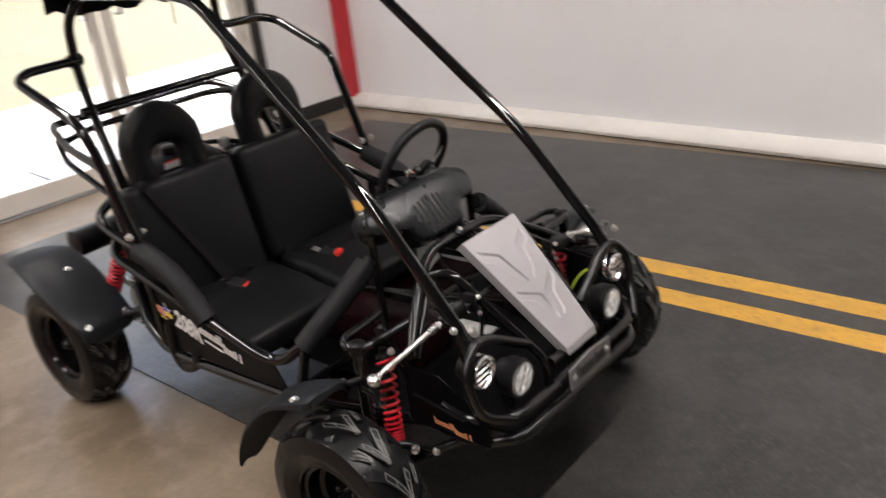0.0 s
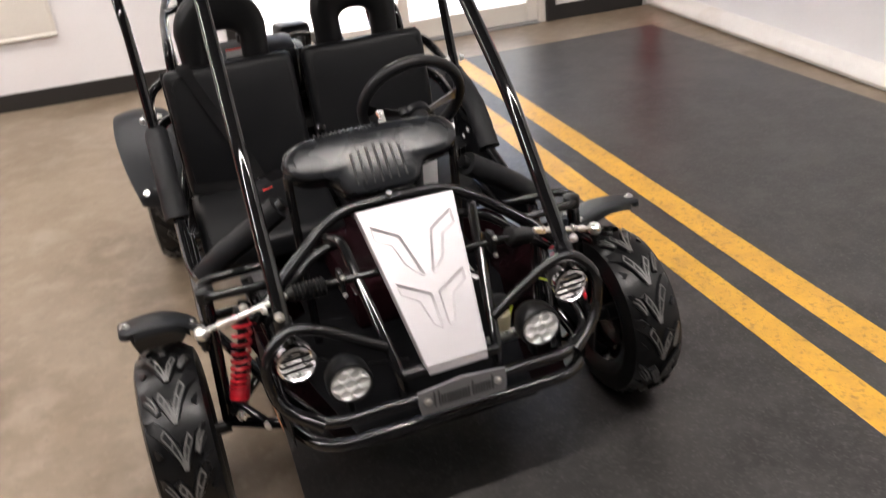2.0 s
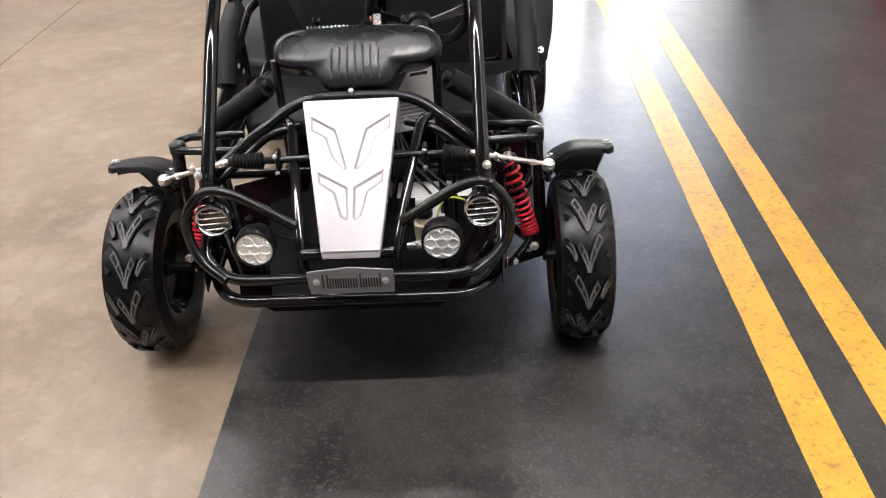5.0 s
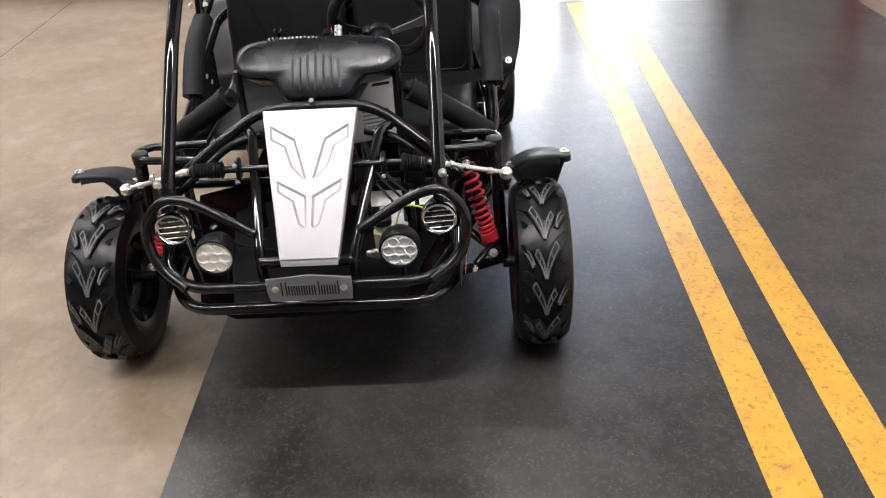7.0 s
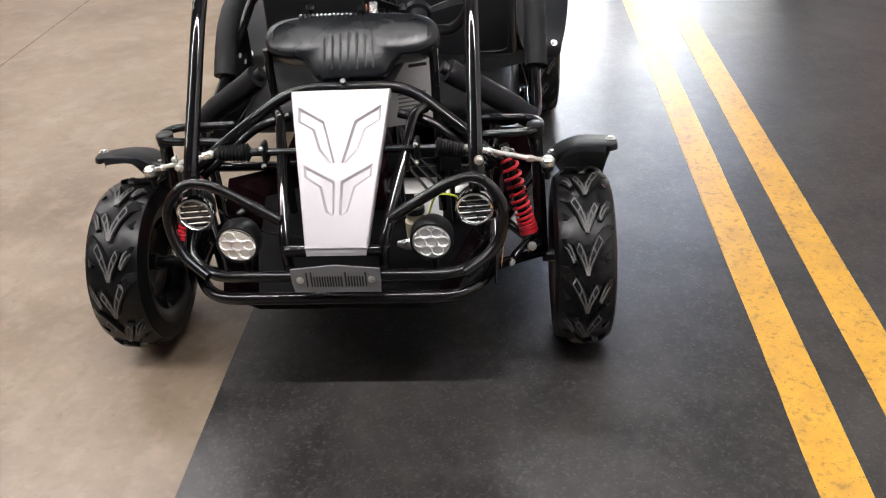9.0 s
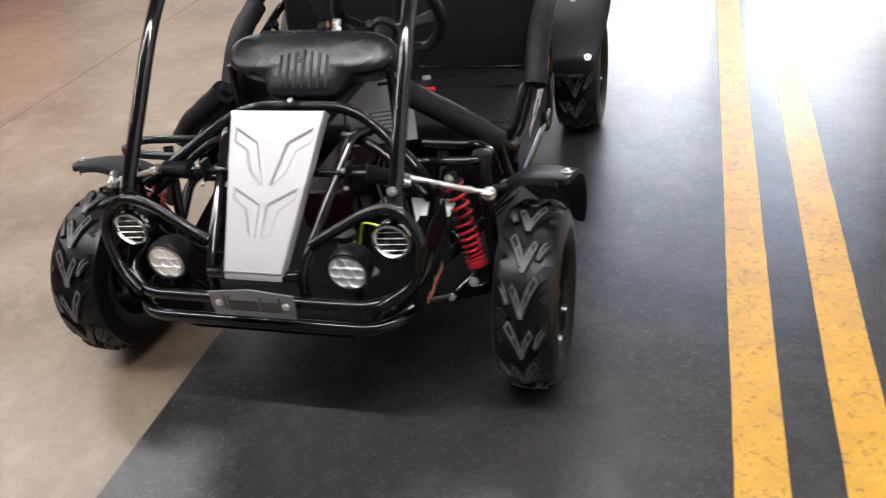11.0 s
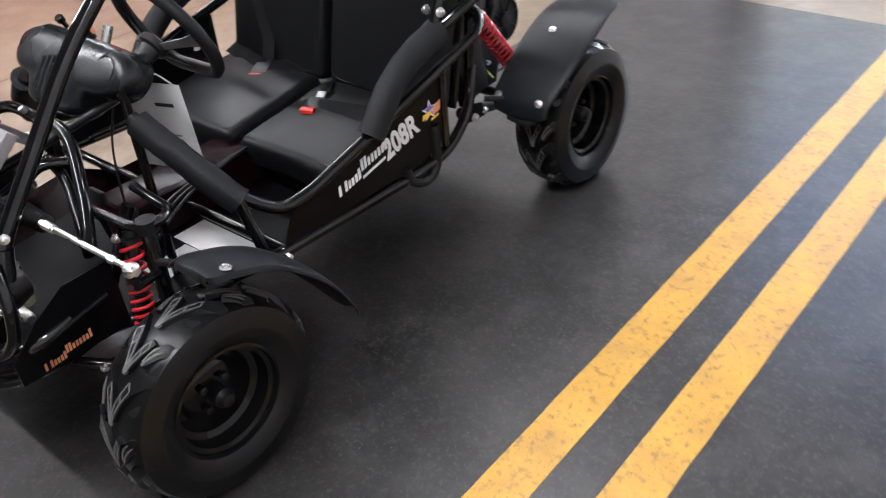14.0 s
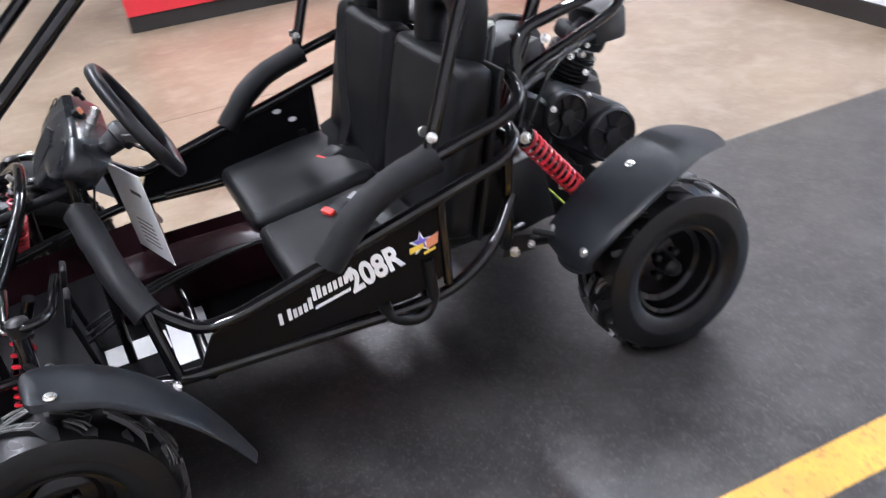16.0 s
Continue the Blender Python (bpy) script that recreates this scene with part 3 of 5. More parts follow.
for s in (1, -1):
    m = basis((s * 0.4330, 0.742 if s > 0 else 0.860, 0.377 if s > 0 else 0.402), (0, s * 1, s * 0.235), (0, -0.12 * s, 1))
    lettering("208R", 0.072, m @ Matrix.Diagonal((0.74, 1, 1, 1)), DECAL, kart)
    slope = Vector((0, 1, 0.21)).normalized()
    wordmark(Vector((s * 0.4325, 0.592, 0.360)), slope, s, 1.0, DECAL)
    part("decal_bar", slab([(0, 0), (0.075, 0), (0.077, 0.006), (0.002, 0.006)], 0.0008, m=basis(Vector((s * 0.4325, 0.664, 0.369)), slope, (0, 0, 1))), DECAL, kart, smooth=False)
    star = [(0.026 * (1 if k % 2 == 0 else 0.42) * math.sin(k * math.pi / 5 + 0.2), 0.026 * (1 if k % 2 == 0 else 0.42) * math.cos(k * math.pi / 5 + 0.2)) for k in range(10)]
    part("decal_star", slab(star[::-1], 0.0008, m=basis((s * 0.4322, 0.893, 0.434), (0, 1, 0.2), (0, 0, 1))), DECAL, kart, smooth=False)
    part("decal_star", slab([(x * 0.7, y * 0.7) for x, y in star[::-1]], 0.0008, m=basis((s * 0.4330, 0.892, 0.436), (0, 1, 0.2), (0, 0, 1))), BLUE, kart, smooth=False)
    part("decal_bar", slab([(0, 0), (0.026, 0.002), (0.034, 0.024), (0.006, 0.020)], 0.0008, m=basis((s * 0.4335, 0.902, 0.418), (0, 1, 0.2), (0, 0, 1))), ORANGE, kart, smooth=False)
    part("decal_bar", slab([(0, 0), (0.030, 0.0), (0.034, 0.010), (0.003, 0.012)], 0.0008, m=basis((s * 0.4340, 0.866, 0.418), (0, 1, 0.2), (0, 0, 1))), YELLOWISH, kart, smooth=False)
    part("decal_bar", slab([(0, 0), (0.026, 0.0), (0.027, 0.005), (0.001, 0.005)], 0.0008, m=basis((s * 0.4340, 0.895, 0.408), (0, 1, 0.2), (0, 0, 1))), YELLOWISH, kart, smooth=False)

# floor pan, its front and right rear extended to block lamp light leaking below
pan = [(-0.24, -0.115), (0.24, -0.115), (0.31, 0.13), (0.41, 0.39), (0.41, 0.66), (0.25, 0.68), (0.25, 0.95), (-0.25, 0.95), (-0.25, 0.46), (-0.37, 0.40), (-0.31, 0.13)]
low = [(x * 0.76, y + (0.03 if y < 0 else 0.0)) for x, y in pan]
part("floor_pan", slab(low, 0.003, m=pose(0, 0, 0.233)), PANELBLACK, kart, "black steel floor pan", smooth=False)
rim_bm = bmesh.new()
upper, lower = [rim_bm.verts.new((x, y, 0.292)) for x, y in pan], [rim_bm.verts.new((x, y, 0.234)) for x, y in low]
for k in range(len(pan)):
    rim_bm.faces.new((upper[k], upper[(k + 1) % len(pan)], lower[(k + 1) % len(pan)], lower[k]))
bmesh.ops.solidify(rim_bm, geom=rim_bm.faces[:], thickness=0.002)
part("pan_side", rim_bm, REDSHEEN, kart, "black sloping pan edge with a red reflection in its colour", smooth=False)
part("floor_tunnel", box((0.14, 0.42, 0.105), (-0.02, 0.52, 0.289), 0.015), REDSHEEN, kart, "dark glossy tunnel")
for s in (1, -1):
    # lower side plates of the nose with the orange decal
    part("nose_side_plate", slab([(-0.085, 0.292), (0.125, 0.300), (0.125, 0.445), (0.035, 0.440), (-0.030, 0.395), (-0.085, 0.340)], 0.003, m=basis((s * 0.327, 0, 0), (s * 0.08, 1, 0), (0, 0, 1))), SIDEPAINT, kart, smooth=False)
    ktube("plate_crease", mirrored([(0.3345, -0.035, 0.352), (0.3435, 0.10, 0.385)], s), 0.005, 0, PANELBLACK)
    slope = Vector((s * 0.08, 1, 0.13)).normalized()
    wordmark(Vector((s * 0.3338, -0.045, 0.304)), slope, s, 0.60, ORANGE)

# nose frame
ktube("bumper_tube", [(-0.318, 0.06, 0.302), (-0.318, -0.03, 0.290), (-0.26, -0.118, 0.286), (0.26, -0.118, 0.286), (0.318, -0.03, 0.290), (0.318, 0.06, 0.302)], 0.0135, 0.07)
ktube("bumper_tube", [(-0.325, 0.03, 0.37), (-0.325, -0.045, 0.352), (-0.255, -0.112, 0.336), (0.255, -0.112, 0.336), (0.325, -0.045, 0.352), (0.325, 0.03, 0.37)], 0.0125, 0.07)
ktube("nose_bar", [(-0.098, -0.098, 0.388), (0.098, -0.098, 0.388)], 0.0125, 0)
for s, shift in ((1, 0.010), (-1, -0.016)):
    ktube("nose_upright", mirrored([(0.098, -0.092, 0.315), (0.100, -0.090, 0.392), (0.146 + shift, 0.140, 0.578), (0.166 + shift, 0.186, 0.566)], s), 0.011, 0.03)
both("lamp_guard", [(0.262, -0.112, 0.338), (0.332, -0.072, 0.372), (0.345, -0.055, 0.468), (0.292, -0.042, 0.522), (0.235, -0.038, 0.505), (0.112, -0.052, 0.432)], 0.0115, 0.045)
ktube("hood_hoop", [(-0.335, 0.10, 0.47), (-0.255, 0.150, 0.522), (-0.118, 0.222, 0.604), (0.136, 0.222, 0.604), (0.268, 0.150, 0.522), (0.335, 0.10, 0.47)], 0.0125, 0.06)
both("inner_stay", [(0.118, 0.175, 0.560), (0.190, 0.165, 0.545), (0.315, 0.105, 0.455)], 0.010, 0.04)
both("dash_upright", [(0.188, 0.315, 0.238), (0.188, 0.322, 0.66)], 0.010, 0)
ktube("hood_bolt", [(0.0, 0.212, 0.615), (0.0, 0.205, 0.626)], 0.006, 0, ALLOY)
for s in (1, -1):
    # flat loop over the spring tower
    loop = mirrored([(0.27, 0.155, 0.512), (0.405, 0.160, 0.515), (0.428, 0.195, 0.516), (0.405, 0.232, 0.515), (0.27, 0.245, 0.512)], s)
    ktube("tower_loop", loop, 0.0095, 0.03)
    ktube("tower_rail", mirrored([(0.285, 0.10, 0.30), (0.325, 0.20, 0.515)], s), 0.012, 0)
    ktube("king_post", mirrored([(0.412, 0.178, 0.51), (0.428, 0.160, 0.20)], s), 0.0145, 0)
    part("post_cap", moved(lathe([(-0.012, 0.019), (0.012, 0.019), (0.016, 0.012)], "z", 14), pose(s * 0.411, 0.18, 0.512)), SATIN, kart)
    # lower arm
    ktube("lower_arm", mirrored([(0.30, 0.01, 0.268), (0.358, 0.055, 0.256), (0.428, 0.150, 0.215)], s), 0.0115, 0.02)
    ktube("lower_arm", mirrored([(0.30, 0.27, 0.268), (0.428, 0.160, 0.215)], s), 0.0115, 0)
    ktube("arm_gusset", mirrored([(0.360, 0.058, 0.262), (0.400, 0.105, 0.285), (0.418, 0.145, 0.27)], s), 0.009, 0.02)
    bolt((s * 0.400, 0.062, 0.287), (s * 0.2, -1, 0.2), 0.008, kart, 0.010)
    bolt((s * 0.354, 0.045, 0.258), (s * 0.2, -1, 0.1), 0.007, kart, 0.010)
    bolt((s * 0.295, -0.046, 0.556), (s * 0.2, -1, 0.1), 0.007, kart, 0.010)
    bolt((s * 0.312, -0.012, 0.556), (s, -0.1, 0), 0.007, kart, 0.010)
    bolt((s * 0.345, 0.150, 0.478), (s * 0.1, -1, 0), 0.007, kart, 0.010)


def spring_leg(top, bottom, coils, radius, wire, even=True, name="shock_absorber"):
    """A damper with its coil spring, as one part with sub-parts."""
    top, bottom = Vector(top), Vector(bottom)
    along = bottom - top
    length = along.length
    m = Matrix.Translation(top) @ along.to_track_quat("Z", "Y").to_matrix().to_4x4()
    body = part(name, moved(lathe([(-0.012, 0.011), (0.0, 0.011), (0.004, radius * 1.05), (0.012, radius * 1.05), (0.014, 0.009), (length * 0.5, 0.009), (length * 0.5, 0.0125), (length - 0.016, 0.0125), (length - 0.014, radius * 1.02), (length - 0.006, radius * 1.02), (length, 0.011), (length + 0.018, 0.011)], "z", 14), m), SATIN, kart, "black damper with a red coil spring")
    pts, r0 = [], radius
    steps = int(coils * 14)
    for k in range(steps + 1):
        s = k / steps
        a = 2 * math.pi * coils * s
        z = 0.012 + (length - 0.028) * (s if even else 1 - (1 - s) ** 1.75)
        pts.append(m @ Vector((r0 * math.cos(a), r0 * math.sin(a), z)))
    part("coil_spring", tube(pts, wire, 0, 7), RED, body, "bright red coil spring")
    ends = moved(lathe([(-0.016, 0.012), (0.016, 0.012)], "x", 12, (0, 0, length + 0.012)), m)
    part("eye", ends, SATIN, body)
    return body


for s in (1, -1):
    spring_leg((s * 0.345, 0.172, 0.468), (s * 0.400, 0.118, 0.272), 14.0, 0.0182, 0.0036, False)
    spring_leg((s * 0.347, 1.178, 0.552), (s * 0.352, 1.335, 0.350), 13.0, 0.0212, 0.0037)
    bolt((s * 0.372, 1.170, 0.556), (s, 0, 0), 0.010, kart, 0.012)

# steering
rack = part("steering_rack", tube([(-0.185, 0.068, 0.528), (0.225, 0.068, 0.528)], 0.0080, 0), GLOSS, kart)
for s in (1, -1):
    prof = [(0, 0.013)]
    for k in range(9):
        prof += [(0.005 + k * 0.0075, 0.0215 - k * 0.0004), (0.0085 + k * 0.0075, 0.0165 - k * 0.0003)]
    prof += [(0.076, 0.011)]
    squeeze, start = (0.52, 0.222) if s > 0 else (1.0, 0.186)
    boot = lathe([(s * a * squeeze, r * 0.93) for a, r in prof], "x", 16, (s * start, 0.068, 0.528))
    if s > 0:
        lean = Vector((0.213, 0.049, -0.064)).to_track_quat("X", "Z").to_matrix().to_4x4()
        boot = moved(lathe([(a * 0.86, r * 0.95) for a, r in prof], "x", 16), Matrix.Translation((0.203, 0.066, 0.531)) @ lean)
    part("rack_boot", boot, BOOT, kart, "ribbed black rubber boot")
    rod = ktube("tie_rod", mirrored([(0.262, 0.068, 0.528), (0.431, 0.117, 0.466)], s), 0.0058, 0, ZINC, label="white zinc tie rod")
    ktube("rod_nut", mirrored([(0.268, 0.0695, 0.526), (0.290, 0.076, 0.518)], s), 0.0085, 0, ZINC, rod, sides=6)
    ktube("rod_nut", mirrored([(0.392, 0.1055, 0.480), (0.403, 0.109, 0.476)], s), 0.0080, 0, ZINC, rod, sides=6)
    part("ball_end", lathe([(-0.013, 0.004), (-0.0115, 0.010), (-0.006, 0.0145), (0.006, 0.0145), (0.0115, 0.010), (0.013, 0.004)], "z", 16, (s * 0.435, 0.117, 0.464)), ZINC, rod, "round rod end")
    part("ball_stud", lathe([(-0.04, 0.006), (-0.012, 0.007), (-0.012, 0.012), (-0.02, 0.012)], "z", 12, (s * 0.435, 0.117, 0.464)), SATIN, rod)
    ktube("steering_arm", mirrored([(0.435, 0.117, 0.430), (0.425, 0.165, 0.425)], s), 0.009, 0)
for x in (-0.155, 0.165):
    part("rack_clamp", box((0.012, 0.03, 0.048), (x, 0.07, 0.528), 0.006), SATIN, kart)
    bolt((x, 0.045, 0.548), (0, -1, 0.3), 0.004, kart)
    bolt((x, 0.045, 0.508), (0, -1, 0.0), 0.004, kart)

WHEEL = basis((0.150, 0.470, 0.716), (1, 0, 0), (0, -0.43, 0.90))
ring = [WHEEL @ Vector((0.120 * math.cos(a), 0.120 * math.sin(a) if math.sin(a) > -0.82 else -0.100, 0)) for a in [2 * math.pi * k / 40 for k in range(40)]]
steer = part("steering_wheel", tube(ring, 0.0135, 0, 10, closed=True), PLASTIC, kart, "black padded steering wheel rim with grey spokes")
for a in (0.05, math.pi - 0.05, -math.pi / 2):
    c, s_ = math.cos(a), math.sin(a)
    root, rim_end = WHEEL @ Vector((0.020 * c, 0.020 * s_, 0.040)), WHEEL @ Vector((0.112 * c, (0.112 if s_ > -0.5 else 0.094) * s_, 0.004))
    m = basis(root, rim_end - root, WHEEL.to_3x3() @ Vector((-s_, c, 0)))
    long = (rim_end - root).length
    # satin black on two alloy spokes paints the reflection they lack
    part("spoke", slab([(0, -0.008), (long * 0.7, -0.010), (long, -0.018), (long, 0.018), (long * 0.7, 0.010), (0, 0.008)], 0.003, 0.0008, m), ALLOY if c > 0.5 else SATIN, steer, "flat alloy spoke, lit or shaded through its material", smooth=False)
part("wheel_hub", moved(lathe([(0.028, 0.020), (0.034, 0.030), (0.048, 0.030), (0.052, 0.022), (0.080, 0.019)], "z", 20), WHEEL), PLASTIC, steer)
hub = WHEEL @ Vector((0, 0, 0.075))
ktube("steering_column", [hub, (0.120, 0.37, 0.622), (0.03, 0.11, 0.54)], 0.0105, 0.02, SATIN)
part("column_clamp", moved(box((0.035, 0.025, 0.03), (0, 0, 0), 0.005), Matrix.Translation(hub)), SATIN, kart)

# dashboard
DASH = basis((0.006, 0.268, 0.597), (1, 0, 0), (0, 0.60, 0.80))
half = [(0.0, 0.0), (0.062, 0.0), (0.084, 0.010), (0.094, 0.034), (0.112, 0.052), (0.160, 0.056), (0.190, 0.074), (0.200, 0.104), (0.190, 0.134), (0.160, 0.150), (0.10, 0.156), (0.05, 0.158), (0.0, 0.158)]
outline = rounded([(x, y, 0) for x, y in half[1:-1]] + [(-x, y, 0) for x, y in half[-2:0:-1]], 0.02, 3, closed=True)
bm = bmesh.new()
rings = []
for scale, h in ((0.97, -0.055), (1.0, -0.035), (1.0, -0.006), (0.985, 0.006), (0.94, 0.014), (0.86, 0.0185), (0.62, 0.022), (0.3, 0.024)):
    rings.append([bm.verts.new((p.x * scale, 0.088 + (p.y - 0.088) * scale, h + 0.010 * math.cos(p.y * 18) * scale)) for p in outline])
for a, b in zip(rings, rings[1:]):
    for k in range(len(a)):
        bm.faces.new((a[k], a[(k + 1) % len(a)], b[(k + 1) % len(b)], b[k]))
bm.faces.new(rings[0])
bm.faces.new(rings[-1])
dash = part("dashboard", moved(bm, DASH), DASHING, kart, "moulded grey-black dashboard cover with ribs")
# dark rods on the surface paint the shade inside the slots, thin ribs edge them
for k in range(7):
    x = -0.057 + k * 0.0185
    lo = 0.020 + 0.004 * abs(k - 3) * 0.3
    tip = 0.106 - 0.004 * abs(k - 3)
    for name, shift, r, mat_ in (("slot", 0.0, 0.0023, INK), ("rib", 0.0031, 0.0011, DASHING)):
        part(name, tube([DASH @ Vector((x + shift, lo, 0.0272)), DASH @ Vector((x * 0.98 + shift, (lo + tip) / 2, 0.0276)), DASH @ Vector((x * 0.97 + shift, tip, 0.0252))], r, 0, 8), mat_, dash)
for s in (1, -1):
    cx, cy = s * 0.145, 0.104
    part("round_boss", tube([DASH @ Vector((cx + 0.030 * math.cos(a), cy + 0.030 * math.sin(a), 0.0155)) for a in [2 * math.pi * k / 28 for k in range(28)]], 0.0013, 0, 6, closed=True), DASHING, dash)
for k in range(16):
    x = -0.115 + k * 0.0095
    part("rib", tube([DASH @ Vector((x, 0.148, 0.012)), DASH @ Vector((x, 0.158, -0.004))], 0.0026, 0, 6), DASHING, dash)
part("choke_knob", moved(lathe([(0, 0.005), (0.014, 0.005), (0.016, 0.009), (0.026, 0.010), (0.029, 0.007)], "z", 14), pose(-0.088, 0.388, 0.712, 25, 0, 0)), GLOSS, dash)
part("switch", moved(lathe([(0, 0.008), (0.012, 0.008), (0.014, 0.010), (0.022, 0.010)], "z", 14), pose(0.03, 0.378, 0.712, 25, 0, 0)), SATIN, dash)
part("key", box((0.003, 0.009, 0.014), (0.040, 0.376, 0.730), 0.0015, (20, 0, 0)), ORANGE, dash, "orange tagged key")
part("key_barrel", moved(lathe([(0, 0.010), (0.036, 0.010), (0.038, 0.007)], "z", 14), pose(0.052, 0.386, 0.700, -30, 0, 0)), ZINC, dash)
part("key_cap", moved(lathe([(0, 0.012), (0.012, 0.013), (0.018, 0.010)], "z", 14), pose(0.118, 0.428, 0.700, -45, 0, 0)), SATIN, dash)

# silver nose panel
PANEL = basis((0.009, -0.1115, 0.398), (1, 0, 0), (0, 0.236, 0.229))
plen = 0.337
front = [(-0.062, 0.0), (0.062, 0.0), (0.104, plen), (-0.104, plen)]
def inset(shape, d):
    """The outline moved inwards by d; the outline runs anticlockwise."""
    out = []
    n = len(shape)
    for i in range(n):
        p, q, r = Vector(shape[i - 1]), Vector(shape[i]), Vector(shape[(i + 1) % n])
        a, b = (q - p).normalized(), (r - q).normalized()
        na, nb = Vector((-a.y, a.x)), Vector((-b.y, b.x))
        mid = (na + nb).normalized()
        out.append(q + mid * d / max(0.45, mid.dot(na)))
    return out


def pressed(outline, fields, z, depth, slope, back):
    """A sheet with sunk fields: flat between them, sloping walls, and a folded rim."""
    bm = bmesh.new()

    def ring(points, h):
        return [bm.verts.new((p[0], p[1], h)) for p in points]

    def band(a, b):
        for k in range(len(a)):
            bm.faces.new((a[k], a[(k + 1) % len(a)], b[(k + 1) % len(b)], b[k]))

    edges = []
    rim = ring(outline, z)
    loops = [rim]
    for shape in fields:
        top = ring(shape, z)
        low = ring(inset(shape, slope), z - depth)
        floor_ = ring(inset(shape, slope + 0.0015), z - depth)
        band(top, low)
        band(low, floor_)
        bmesh.ops.triangle_fill(bm, edges=[bm.edges.new((floor_[k], floor_[(k + 1) % len(floor_)])) if not bm.edges.get((floor_[k], floor_[(k + 1) % len(floor_)])) else bm.edges.get((floor_[k], floor_[(k + 1) % len(floor_)])) for k in range(len(floor_))], use_beauty=True)
        loops.append(top)
    for loop in loops:
        for k in range(len(loop)):
            pair = (loop[k], loop[(k + 1) % len(loop)])
            edges.append(bm.edges.get(pair) or bm.edges.new(pair))
    bmesh.ops.triangle_fill(bm, edges=edges, use_beauty=True)
    band(rim, ring(inset(outline, -0.002), z - 0.002))
    side = ring(inset(outline, -0.002), back)
    band(ring(inset(outline, -0.002), z - 0.002), side)
    bmesh.ops.remove_doubles(bm, verts=bm.verts[:], dist=1e-5)
    return bm


fields = []
for s in (1, -1):
    for shape in ([(0.0062, 0.178), (0.0148, 0.176), (0.041, 0.206), (0.0553, 0.250), (0.086, 0.268), (0.0867, 0.302), (0.0314, 0.2686)], [(0.0045, 0.0735), (0.009, 0.0660), (0.0232, 0.076), (0.0368, 0.1267), (0.069, 0.1495), (0.0709, 0.176), (0.006, 0.139)]):
        fields.append([(s * x, y) for x, y in shape][::s])
nose = part("nose_panel", moved(pressed(inset(front, 0.002), fields, 0.008, 0.0040, 0.0050, 0.0), PANEL), SILVER, kart, "silver painted sheet panel with pressed fields")
part("backing", slab(inset(front, 0.004), 0.0015, 0.0, PANEL), SILVER, nose)
for s in (1, -1):
    flange = [(0.062, 0.0), (0.104, plen), (0.098, plen), (0.058, 0.0)]
    part("flange", slab([(s * x, y) for x, y in flange][:: s], 0.018, 0.002, PANEL @ pose(0, 0, -0.0165)), SILVER, nose)
part("bottom_fold", slab([(-0.060, -0.012), (0.060, -0.012), (0.062, 0.002), (-0.062, 0.002)], 0.003, 0.001, PANEL @ pose(0, 0, 0.001, 24)), SILVER, nose)
part("top_lip", slab([(-0.104, plen - 0.004), (0.104, plen - 0.004), (0.104, plen), (-0.104, plen)], 0.024, 0.001, PANEL @ pose(0, 0, -0.020)), SILVER, nose)

# name plate
PL = basis((0.006, -0.1365, 0.3155), (1, 0, 0), (0, 0.02, 1))
plate = part("name_plate", slab([(-0.086, 0.0), (0.088, 0.0), (0.090, 0.022), (0.090, 0.055), (0.0, 0.064), (-0.090, 0.055), (-0.090, 0.022)], 0.004, 0.0012, PL), PLATE, kart, "grey metal plate with a dark wordmark", smooth=False)
x = -0.060
for k, (w, uprights) in enumerate(((0.0125, 2), (0.0090, 2), (0.0135, 3), (0.0135, 3), (0.0090, 2), (0.0065, 1), (0.0090, 2), (0.0090, 2), (0.0090, 2), (0.0095, 2))):
    for j in range(uprights):
        tall = 0.034 if k == 0 or (k, j) in ((6, 0), (9, 1)) else 0.024
        u = x + j * (w - 0.0032) / max(1, uprights - 1)
        part("wordmark_bar", slab([(u, 0.014), (u + 0.0032, 0.014), (u + 0.0032, 0.014 + tall), (u, 0.014 + tall)], 0.0006, m=PL @ pose(0, 0, 0.004)), INK, plate, smooth=False)
    x += w + 0.0024
for s in (1, -1):
    bolt(PL @ Vector((s * 0.072, 0.030, 0.004)), (0, -1, 0.02), 0.006, plate, 0.005)


def headlamp(at):
    cup = part("headlamp", moved(lathe([(0.060, 0.012), (0.055, 0.030), (0.030, 0.043), (0.004, 0.0445), (-0.006, 0.043), (-0.006, 0.0385), (0.0, 0.0375)], "y", 28), Matrix.Translation(at)), SATIN, kart, "round black lamp with seven chrome cells")
    part("reflector", moved(lathe([(0.0045, 0.001), (0.0045, 0.0375), (-0.003, 0.0378)], "y", 28), Matrix.Translation(at)), CELL, cup)
    for k in range(7):
        a = k * math.pi / 3
        r = 0.0 if k == 6 else 0.0235
        c = (at[0] + r * math.cos(a), at[1], at[2] + r * math.sin(a))
        part("lamp_cell", lathe([(0.0085, 0.0010), (0.0078, 0.004), (0.003, 0.0080), (-0.004, 0.0106), (-0.0065, 0.0112), (-0.003, 0.0117), (0.0055, 0.0117)], "y", 14, c), CELL, cup)
        part("emitter", lathe([(0.0080, 0.0032), (0.0040, 0.0030), (0.0030, 0.0015)], "y", 10, c), FLUID, cup)
    lens = part("lamp_lens", lathe([(-0.0075, 0.001), (-0.0075, 0.0375), (-0.0095, 0.0365), (-0.0105, 0.020), (-0.0108, 0.001)], "y", 28, at), LENS, cup)
    lens.visible_shadow = False
    part("lamp_bracket", box((0.012, 0.03, 0.07), (at[0], at[1] + 0.04, at[2] - 0.055), 0.004), SATIN, cup)


